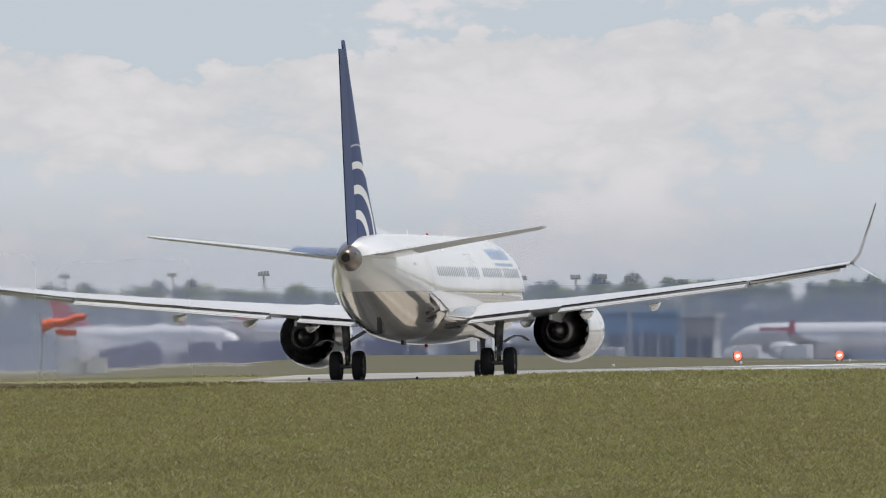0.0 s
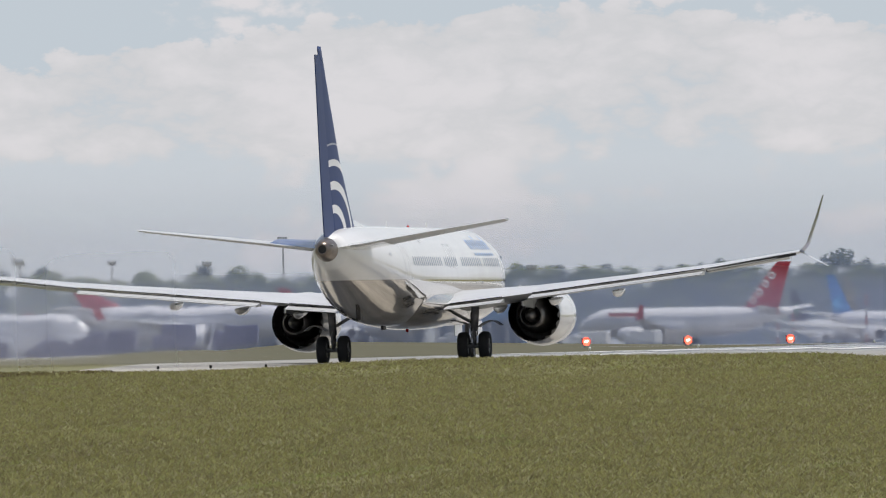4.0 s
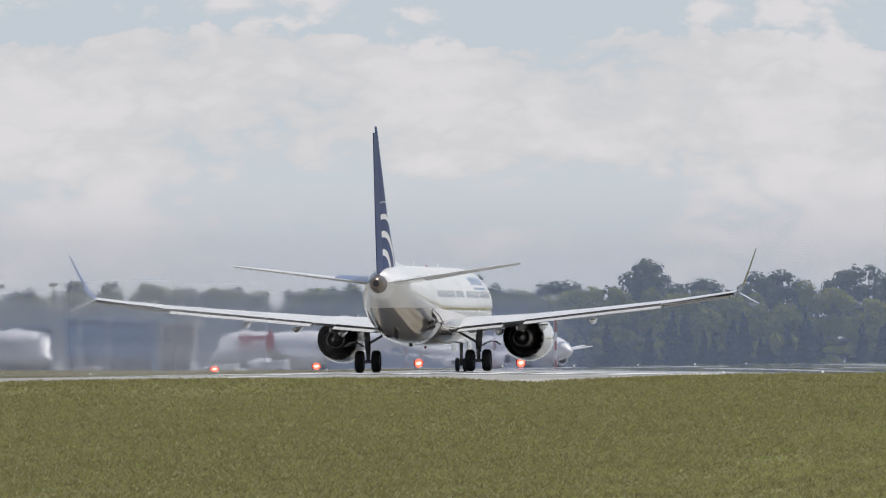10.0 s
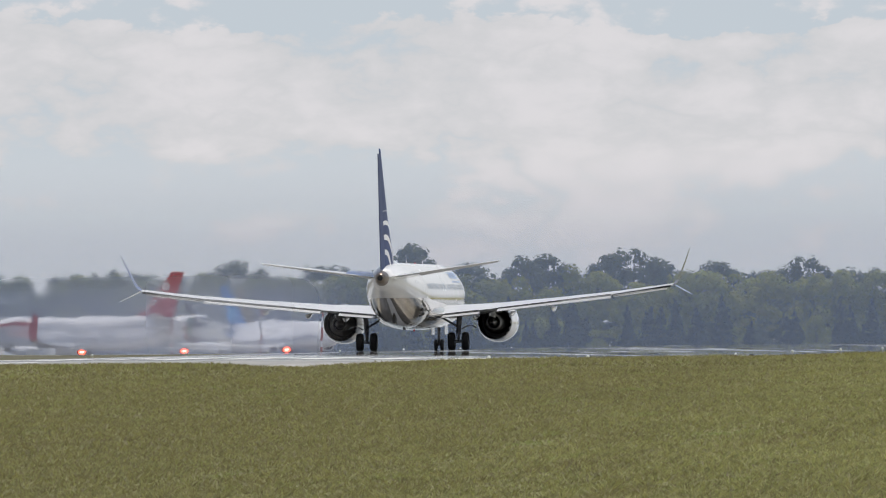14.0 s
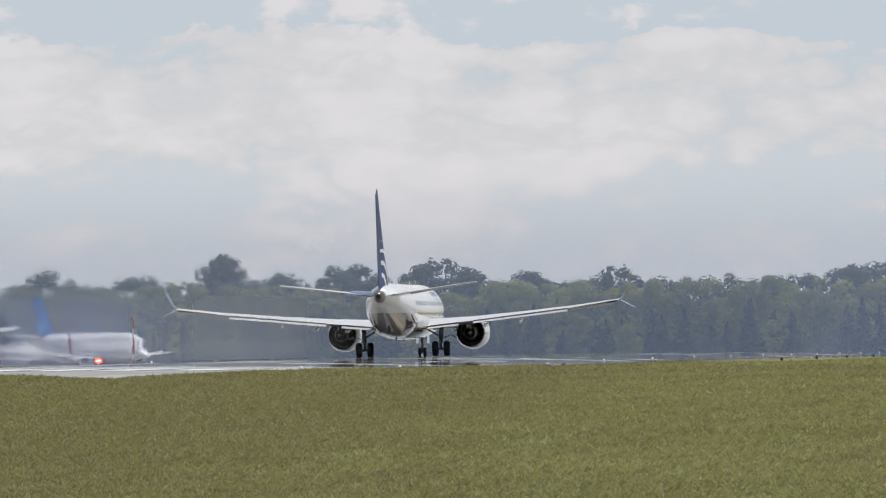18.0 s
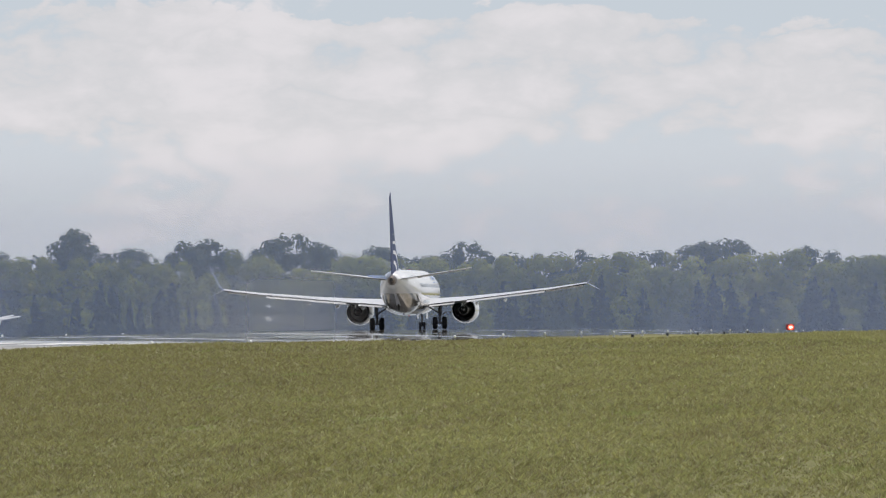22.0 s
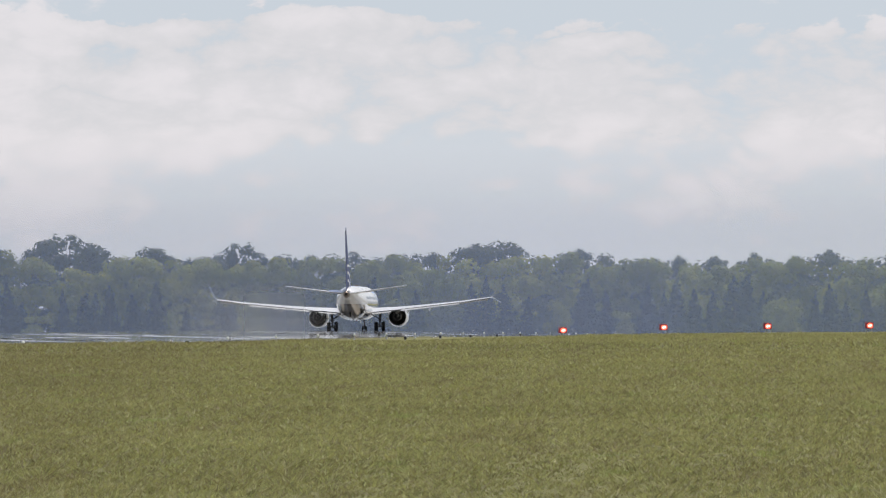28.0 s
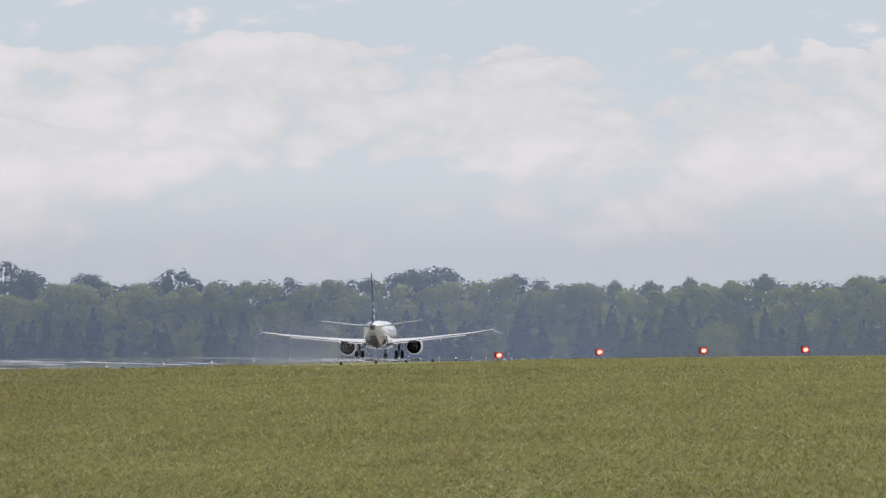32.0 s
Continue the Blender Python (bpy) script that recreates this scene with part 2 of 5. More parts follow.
patches(BLADE, (0.135, 0.132, 0.048), 11.0, 0.34, 0.44, 0.64, 0.60, 5.0)     # darker tufts
patches(BLADE, (0.400, 0.370, 0.190), 15.0, 0.5, 0.56, 0.72, 0.70, 7.0)     # pale dry tips
patches(BLADE, (0.185, 0.155, 0.078), 0.9, 0.030, 0.50, 0.70, 0.45, 3.0)     # dry brown places
dry_dim_side(BLADE, (0.195, 0.178, 0.078), 0.55)
patches(BLADE, (0.240, 0.285, 0.085), 0.90, 0.090, 0.60, 0.74, 0.75, 9.0)     # fresh green spots
LAMP_RED = glow("papi_red", (1.0, 0.12, 0.07), 2.8)
LAMP_CORE = glow("papi_core", (1.0, 0.72, 0.66), 2.6)
LENS_RED = material("red_lens", (0.45, 0.02, 0.02), 0.15, vary=0.1)
LENS_WHITE = material("clear_lens", (0.85, 0.85, 0.80), 0.15, vary=0.05)


def fuselage_paint():
    """Glossy white above, mirror-bright silver-grey belly below a sharp line, skin panels slightly wavy."""
    m = material("fuselage_paint", (0.80, 0.80, 0.80), 0.22, vary=0.035, scale=0.6, coat=0.55, grain=8)
    n, l = nodes_of(m)
    b = n["Principled BSDF"]
    b.inputs["Coat Roughness"].default_value = 0.07
    old = b.inputs["Base Color"].links[0].from_socket
    tc = n.new("ShaderNodeTexCoord")
    sep = n.new("ShaderNodeSeparateXYZ")
    l.new(tc.outputs["Object"], sep.inputs[0])

    def across(z0, z1, below, above):
        r = n.new("ShaderNodeMapRange")
        r.inputs[1].default_value, r.inputs[2].default_value, r.inputs[3].default_value, r.inputs[4].default_value = z0, z1, below, above
        l.new(sep.outputs[2], r.inputs[0])
        return r.outputs[0]

    a = n.new("ShaderNodeMix")
    a.data_type = "RGBA"
    a.inputs[6].default_value = (0.66, 0.61, 0.55, 1)
    l.new(across(3.24, 3.27, 0.0, 1.0), a.inputs[0])
    l.new(old, a.inputs[7])
    l.new(a.outputs[2], b.inputs["Base Color"])
    l.new(across(3.22, 3.26, 0.80, 0.0), b.inputs["Metallic"])
    l.new(across(3.22, 3.26, 0.07, 0.22), b.inputs["Roughness"])
    # frames and stringers show through the skin as a slow waviness
    wave, bp = n.new("ShaderNodeTexNoise"), n.new("ShaderNodeBump")
    wave.inputs["Scale"].default_value, wave.inputs["Detail"].default_value = 0.55, 1.0
    l.new(tc.outputs["Object"], wave.inputs["Vector"])
    bp.inputs["Strength"].default_value, bp.inputs["Distance"].default_value = 0.35, 0.06
    l.new(wave.outputs[0], bp.inputs["Height"])
    l.new(bp.outputs[0], b.inputs["Normal"])
    return m


def fin_paint():
    """Deep blue with white arches rising from the fin's foot."""
    m = material("fin_paint", (0.013, 0.036, 0.140), 0.45, vary=0.06, scale=0.6, coat=0.0, grain=8, spec=0.3)
    n, l = nodes_of(m)
    b = n["Principled BSDF"]
    old = b.inputs["Base Color"].links[0].from_socket
    tc = n.new("ShaderNodeTexCoord")
    mp = n.new("ShaderNodeMapping")
    mp.inputs["Location"].default_value = (0, 12.3, -4.55)
    mp.inputs["Scale"].default_value = (0, 0.72, 1.0)
    l.new(tc.outputs["Object"], mp.inputs[0])
    ln = n.new("ShaderNodeVectorMath")
    ln.operation = "LENGTH"
    l.new(mp.outputs[0], ln.inputs[0])
    cr = n.new("ShaderNodeValToRGB")
    cr.color_ramp.interpolation = "CONSTANT"
    sc = n.new("ShaderNodeMath")
    sc.operation = "MULTIPLY"
    sc.inputs[1].default_value = 1 / 6.0
    l.new(ln.outputs["Value"], sc.inputs[0])
    l.new(sc.outputs[0], cr.inputs[0])
    e = cr.color_ramp.elements
    e[0].position, e[0].color = 0.0, (0, 0, 0, 1)
    e[1].position, e[1].color = 1.30 / 6, (1, 1, 1, 1)
    for p, v in ((1.62, 0), (2.22, 1), (2.54, 0), (3.12, 1), (3.38, 0), (3.95, 0.5), (4.02, 0)):
        k = e.new(p / 6)
        k.color = (v, v, v, 1)
    mx = n.new("ShaderNodeMix")
    mx.data_type = "RGBA"
    l.new(cr.outputs[0], mx.inputs[0])
    l.new(old, mx.inputs[6])
    mx.inputs[7].default_value = (0.78, 0.78, 0.78, 1)
    l.new(mx.outputs[2], b.inputs["Base Color"])
    return m


FUSELAGE = fuselage_paint()
RUDDER_BLUE = material("rudder_paint", (0.013, 0.036, 0.140), 0.45, vary=0.08, scale=0.6, grain=8, spec=0.3)
FIN = fin_paint()


def ground_material():
    """Olive meadow; beyond the runway the haze is put into a greyer brown colour."""
    m = material("meadow", (0.150, 0.150, 0.066), 0.9, vary=0.18, scale=0.02, grain=0.35, tint=(0.185, 0.180, 0.080), bump=0.4, spec=0.1)
    n, l = nodes_of(m)
    b = n["Principled BSDF"]
    old = b.inputs["Base Color"].links[0].from_socket
    tc, sp, r, mx = n.new("ShaderNodeTexCoord"), n.new("ShaderNodeSeparateXYZ"), n.new("ShaderNodeMapRange"), n.new("ShaderNodeMix")
    l.new(tc.outputs["Object"], sp.inputs[0])
    l.new(sp.outputs[0], r.inputs[0])
    r.inputs[1].default_value, r.inputs[2].default_value, r.inputs[3].default_value, r.inputs[4].default_value = -94.0, -88.0, 0.85, 0.0
    mx.data_type = "RGBA"
    l.new(r.outputs[0], mx.inputs[0])
    l.new(old, mx.inputs[6])
    mx.inputs[7].default_value = (0.096, 0.093, 0.068, 1)
    l.new(mx.outputs[2], b.inputs["Base Color"])
    return m


def runway_material():
    """Worn pale concrete with rubber streaks along the landing direction, a slight sheen at low angles."""
    m = material("runway_concrete", (0.27, 0.255, 0.225), 0.5, vary=0.25, scale=0.05, grain=1.4, tint=(0.36, 0.34, 0.30), spec=0.4)
    n, l = nodes_of(m)
    b = n["Principled BSDF"]
    old = b.inputs["Base Color"].links[0].from_socket
    tc = n.new("ShaderNodeTexCoord")
    mp = n.new("ShaderNodeMapping")
    mp.inputs["Scale"].default_value = (0.9, 0.012, 1)
    l.new(tc.outputs["Object"], mp.inputs[0])
    t = n.new("ShaderNodeTexNoise")
    t.inputs["Scale"].default_value, t.inputs["Detail"].default_value = 1.0, 5
    l.new(mp.outputs[0], t.inputs[0])
    r = n.new("ShaderNodeMapRange")
    r.inputs[1].default_value, r.inputs[2].default_value, r.inputs[3].default_value, r.inputs[4].default_value = 0.35, 0.65, 0.7, 1.2
    l.new(t.outputs[0], r.inputs[0])
    h = n.new("ShaderNodeHueSaturation")
    l.new(r.outputs[0], h.inputs["Value"])
    l.new(old, h.inputs["Color"])
    # beyond the head of the runway the surface is mirror-smooth, standing in for the mirage
    sy, rr, pn, pr, pm = n.new("ShaderNodeSeparateXYZ"), n.new("ShaderNodeMapRange"), n.new("ShaderNodeTexNoise"), n.new("ShaderNodeMapRange"), n.new("ShaderNodeMath")
    l.new(tc.outputs["Object"], sy.inputs[0])
    rr.inputs[1].default_value, rr.inputs[2].default_value, rr.inputs[3].default_value, rr.inputs[4].default_value = 500, 680, 0.5, 0.0
    l.new(sy.outputs[1], rr.inputs[0])
    pmap = n.new("ShaderNodeMapping")
    pmap.inputs["Scale"].default_value = (0.12, 0.035, 1)
    l.new(tc.outputs["Object"], pmap.inputs[0])
    l.new(pmap.outputs[0], pn.inputs[0])
    pn.inputs["Scale"].default_value, pn.inputs["Detail"].default_value = 1.0, 4
    pr.inputs[1].default_value, pr.inputs[2].default_value, pr.inputs[3].default_value, pr.inputs[4].default_value = 0.59, 0.67, 0.02, 0.30
    l.new(pn.outputs[0], pr.inputs[0])
    pm.operation = "MAXIMUM"
    l.new(rr.outputs[0], pm.inputs[0])
    l.new(pr.outputs[0], pm.inputs[1])
    l.new(pm.outputs[0], b.inputs["Roughness"])
    # paler concrete along both edges
    sp, ab, rm, mx = n.new("ShaderNodeSeparateXYZ"), n.new("ShaderNodeMath"), n.new("ShaderNodeMapRange"), n.new("ShaderNodeMix")
    l.new(tc.outputs["Object"], sp.inputs[0])
    off = n.new("ShaderNodeMath")
    off.operation = "ADD"
    off.inputs[1].default_value = 65.0
    l.new(sp.outputs[0], off.inputs[0])
    ab.operation = "ABSOLUTE"
    l.new(off.outputs[0], ab.inputs[0])
    rm.inputs[1].default_value, rm.inputs[2].default_value = 15.5, 16.2
    l.new(ab.outputs[0], rm.inputs[0])
    mx.data_type = "RGBA"
    l.new(rm.outputs[0], mx.inputs[0])
    l.new(h.outputs[0], mx.inputs[6])
    mx.inputs[7].default_value = (0.36, 0.345, 0.32, 1)
    # the colour darkens beyond the head, standing in for the mirage's dark reflections
    fr, dk = n.new("ShaderNodeMapRange"), n.new("ShaderNodeHueSaturation")
    fr.inputs[1].default_value, fr.inputs[2].default_value, fr.inputs[3].default_value, fr.inputs[4].default_value = 520, 600, 1.0, 0.66
    l.new(sy.outputs[1], fr.inputs[0])
    l.new(fr.outputs[0], dk.inputs["Value"])
    l.new(mx.outputs[2], dk.inputs["Color"])
    l.new(dk.outputs[0], b.inputs["Base Color"])
    return m


GROUND, RUNWAY = ground_material(), runway_material()
MARKING = material("runway_marking", (0.70, 0.70, 0.68), 0.5, vary=0.2, scale=0.3, grain=3)


def smooth_beyond(m, near, far):
    """Rough paint near by, smooth further along the runway, standing in for the mirage."""
    n, l = nodes_of(m)
    tc, sp, r = n.new("ShaderNodeTexCoord"), n.new("ShaderNodeSeparateXYZ"), n.new("ShaderNodeMapRange")
    l.new(tc.outputs["Object"], sp.inputs[0])
    r.inputs[1].default_value, r.inputs[2].default_value, r.inputs[3].default_value, r.inputs[4].default_value = near, far, 0.5, 0.02
    l.new(sp.outputs[1], r.inputs[0])
    l.new(r.outputs[0], n["Principled BSDF"].inputs["Roughness"])


smooth_beyond(MARKING, 560, 720)
APRON = material("apron_concrete", (0.34, 0.335, 0.32), 0.6, vary=0.15, scale=0.05, grain=1)


def hot_air(name, ior, rough, veil, top, side=None, tint=(0.64, 0.70, 0.97)):
    """Thin sheets standing in for warm hazy air: where ior is set they bend and soften the light a little, and a tinted
    diffuse veil imitates lit haze, less and less towards the top.
    """
    m = bpy.data.materials.new(name)
    m.use_nodes = True
    n, l = nodes_of(m)
    n.remove(n["Principled BSDF"])
    tc, sp = n.new("ShaderNodeTexCoord"), n.new("ShaderNodeSeparateXYZ")
    l.new(tc.outputs["Object"], sp.inputs[0])

    def fade(axis, full, none, most):
        r = n.new("ShaderNodeMapRange")
        r.interpolation_type = "SMOOTHSTEP"
        r.inputs[1].default_value, r.inputs[2].default_value, r.inputs[3].default_value, r.inputs[4].default_value = full, none, most, 0.0
        l.new(sp.outputs[axis], r.inputs[0])
        return r.outputs[0]

    def times(p, q):
        k = n.new("ShaderNodeMath")
        k.operation = "MULTIPLY"
        l.new(p, k.inputs[0])
        l.new(q, k.inputs[1])
        return k.outputs[0]

    across = None
    if side:
        across = fade(0, side[0], side[1], 1.0)
        if len(side) > 2:
            across = times(across, fade(0, side[2], side[3], 1.0))
    last = n.new("ShaderNodeBsdfTransparent").outputs[0]
    if ior:
        g = n.new("ShaderNodeBsdfRefraction")
        g.inputs["IOR"].default_value = ior
        soft_edge = fade(2, top * 0.5, top * 1.2, rough)
        if side:
            soft_edge = times(soft_edge, across)
        l.new(soft_edge, g.inputs["Roughness"])
        last = g.outputs[0]
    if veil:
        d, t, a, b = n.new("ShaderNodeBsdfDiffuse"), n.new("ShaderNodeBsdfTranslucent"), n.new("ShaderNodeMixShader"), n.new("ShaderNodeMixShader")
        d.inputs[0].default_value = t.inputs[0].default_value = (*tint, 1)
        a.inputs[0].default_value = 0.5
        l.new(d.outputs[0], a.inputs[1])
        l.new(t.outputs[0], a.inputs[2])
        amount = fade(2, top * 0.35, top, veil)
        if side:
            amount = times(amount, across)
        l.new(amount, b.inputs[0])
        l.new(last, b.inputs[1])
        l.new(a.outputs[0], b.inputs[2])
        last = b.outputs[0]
    if side and ior:
        clear, thin = n.new("ShaderNodeBsdfTransparent"), n.new("ShaderNodeMixShader")
        l.new(fade(2, top * 0.55, top * 0.97, 1.0), thin.inputs[0])
        l.new(clear.outputs[0], thin.inputs[1])
        l.new(last, thin.inputs[2])
        last = thin.outputs[0]
    l.new(last, n["Material Output"].inputs[0])
    return m


HOT_AIR = hot_air("hot_air", 1.0010, 0.28, 0.035, 8.0, (-5.0, 0.0, -8.0, -23.5), (0.78, 0.75, 0.72))
APRON_VEIL = hot_air("apron_haze", 1.0026, 0.42, 0.10, 9.0, (-132.0, -120.5))
WOODS_VEIL = hot_air("woods_haze", 0, 0.0, 0.23, 35.0, None, (0.60, 0.71, 0.93))

# ---- mesh helpers ----


def obj(name, verts, faces, mat, parent=None, label="", smooth=False, **tags):
    me = bpy.data.meshes.new(name)
    me.from_pydata(verts, [], faces)
    me.materials.append(mat)
    if smooth:
        me.shade_smooth()
    me.update()
    ob = new(name, me)
    if parent:
        ob.parent = parent
    if label or tags:
        tagged(ob, label, **tags)
    return ob


def part(name, bm, mat, parent, label="", smooth=False):
    me = bpy.data.meshes.new(name)
    bmesh.ops.recalc_face_normals(bm, faces=bm.faces)
    bm.to_mesh(me)
    bm.free()
    me.materials.append(mat)
    if smooth:
        me.shade_smooth()
    ob = new(name, me)
    ob.parent = parent
    if label:
        ob["label"] = label
    return ob


def loft(rings, cap=True, bm=None, closed=True):
    """A skin over rings of equal point counts."""
    bm = bm or bmesh.new()
    rows = [[bm.verts.new(p) for p in r] for r in rings]
    k = len(rows[0])
    for a, b in zip(rows, rows[1:]):
        for i in range(k if closed else k - 1):
            j = (i + 1) % k
            bm.faces.new((a[i], a[j], b[j], b[i]))
    if cap:
        for r in (rows[0], rows[-1]):
            bm.faces.new(r)
    return bm


def ring(cx, cy, cz, rx, rz, k=24):
    """An ellipse across the y axis."""
    return [(cx + rx * math.sin(2 * math.pi * i / k), cy, cz + rz * math.cos(2 * math.pi * i / k)) for i in range(k)]


def box(bm, x0, x1, y0, y1, z0, z1, bev=0.0):
    v = [bm.verts.new((x, y, z)) for x in (x0, x1) for y in (y0, y1) for z in (z0, z1)]
    f = [bm.faces.new([v[i] for i in q]) for q in ((0, 1, 3, 2), (4, 6, 7, 5), (0, 4, 5, 1), (2, 3, 7, 6), (0, 2, 6, 4), (1, 5, 7, 3))]
    if bev:
        es = list({e for q in f for e in q.edges})
        bmesh.ops.bevel(bm, geom=es, offset=bev, segments=2, affect="EDGES", profile=0.5)
    return bm


def tube(p, q, r0, r1=None, k=10, bm=None):
    """A tapered round bar from p to q."""
    bm = bm or bmesh.new()
    r1 = r0 if r1 is None else r1
    p, q = Vector(p), Vector(q)
    d = (q - p).normalized()
    a = d.orthogonal().normalized()
    b = d.cross(a)
    rings = [[c + (a * math.cos(2 * math.pi * i / k) + b * math.sin(2 * math.pi * i / k)) * r for i in range(k)] for c, r in ((p, r0), (q, r1))]
    return loft(rings, True, bm)


AIRFOIL = ((1.0, 0.0), (0.8, 0.035), (0.55, 0.075), (0.3, 0.1), (0.12, 0.08), (0.03, 0.045), (0.0, 0.0),
           (0.03, -0.03), (0.12, -0.045), (0.3, -0.05), (0.55, -0.04), (0.8, -0.018))


def foil(x, le, te, z, t=1.0, up=(0, 0, 1), nose=0.0):
    """One wing section: leading edge at y = le, trailing edge at y = te, t scales its thickness, nose raises the leading edge by that share of the chord."""
    c = le - te
    return [Vector((x, le - f * c, z + nose * c * (1 - f))) + Vector(up) * (h * c * t) for f, h in AIRFOIL]


def wheel_mesh(r, w):
    """Tyre profile turned about the x axis."""
    prof = ((0.55, -0.42), (0.86, -0.5), (0.97, -0.36), (1.0, -0.12), (1.0, 0.12), (0.97, 0.36), (0.86, 0.5), (0.55, 0.42))
    k = 28
    return [[(w * h, r * f * math.cos(2 * math.pi * i / k), r * f * math.sin(2 * math.pi * i / k)) for i in range(k)] for f, h in prof]


def rim_mesh(r, w):
    prof = ((0.02, -0.30), (0.30, -0.32), (0.42, -0.22), (0.56, -0.40), (0.56, 0.40), (0.42, 0.22), (0.30, 0.32), (0.02, 0.30))
    k = 20
    return [[(w * h, r * f * math.cos(2 * math.pi * i / k), r * f * math.sin(2 * math.pi * i / k)) for i in range(k)] for f, h in prof]


# ---- the lie of the land ----


def lie(y):
    """Height of the runway's centreline: level at first, then falling gently away."""
    d = max(0.0, min(y, 3000.0) - 550.0)
    s = 1.18e-5 * d ** 1.73
    return -s - 0.012 * max(0.0, y - 3000.0) * 0.2


def ease(v):
    v = max(0.0, min(1.0, v))
    return v * v * (3 - 2 * v)


def deck(x, y):
    """Height of the runway's surface, with its crown."""
    d = (x - RUNWAY_X) / 22.5
    fall = 0.02 + (0.48 if d > 0 else 0.45) * ease((y - 480) / 250.0) + (0.12 * ease((y - 760) / 320.0) if d > 0 else 0.0)
    return lie(y) - fall * d * d


def land(x, y):
    """Height of the grass, a little below the runway beyond its shoulders."""
    side = x - RUNWAY_X
    edge = max(-22.5, min(22.5, side))
    z = deck(RUNWAY_X + edge, y) - 0.02 * ease((abs(side) - 22) / 3.0)
    if side > 0:
        z -= 0.12 * ease((y - 480) / 250.0) * ease((side - 22.4) / 5.0)
        z -= (0.22 - 0.50 * ease((x + 43) / 28.0)) * ease((y - 450) / 300.0) * ease((side - 22) / 6.0)
    # the field on the apron's side does not fall away with the runway
    far = ease((y - 1120) / 220.0) * (1 - ease((y - 2150) / 250.0)) * ease((-side - 28) / 25.0)
    z += far * (0.05 + 1.0 * ease((-x / max(y, 1.0) - 0.129) / 0.012))
    # a shallow swale along the near shoulder
    z -= 0.20 * ease((x + 43) / 3.0) * (1 - ease((x + 30) / 12.0)) * ease((y - 485) / 40.0) * (1 - ease((y - 640) / 150.0))
    # a low grassy bank before the head of the runway
    z += 0.36 * ease((x + 64) / 12.0) * (1 - ease((x + 43) / 8.0)) * ease((y - 372) / 36.0) * (1 - ease((y - 417) / 9.0))
    z += 0.16 * ease((x + 42.6) / 2.5) * ease((y - 420) / 15.0) * (1 - ease((y - 475) / 40.0))
    return z + 0.10 * ease((x + 42) / 6.0) * (1 - ease((y - 480) / 200.0))


RUNWAY_START, RUNWAY_END = 428.0, 2450.0


def make_ground():
    xs = [-3000, -1800, -900, -500, -350, -250, -190, -150, -125, -110, -100, -95] + [RUNWAY_X + d for d in (-26, -24, -22.4, -15, -8, 0, 5, 10, 15, 19, 22.4, 24, 26, 29, 32)] + [-28, -22, -15, -8, 0, 10, 25, 60, 120, 250, 500, 900, 1800, 3000]
    ys = [-900, -300, -100, 0, 60] + list(range(100, 380, 20)) + [380, 390, 400, 408, 416, 422, 427] + list(range(440, 1300, 20)) + list(range(1300, 2600, 60)) + [2700, 2900, 3200, 3600, 4100, 4700]
    xs = sorted(xs)
    v = []
    for y in ys:
        for x in xs:
            on = abs(x - RUNWAY_X) < 22.45 and RUNWAY_START - 1 < y < RUNWAY_END + 30
            v.append((x, y, land(x, y) - (0.30 if on else 0.0)))
    k = len(xs)
    f = [(j * k + i, j * k + i + 1, (j + 1) * k + i + 1, (j + 1) * k + i) for j in range(len(ys) - 1) for i in range(k - 1)]
    obj("ground", v, f, GROUND, label="wide green airfield meadow falling gently away", kind="structure", category="ground", smooth=True)


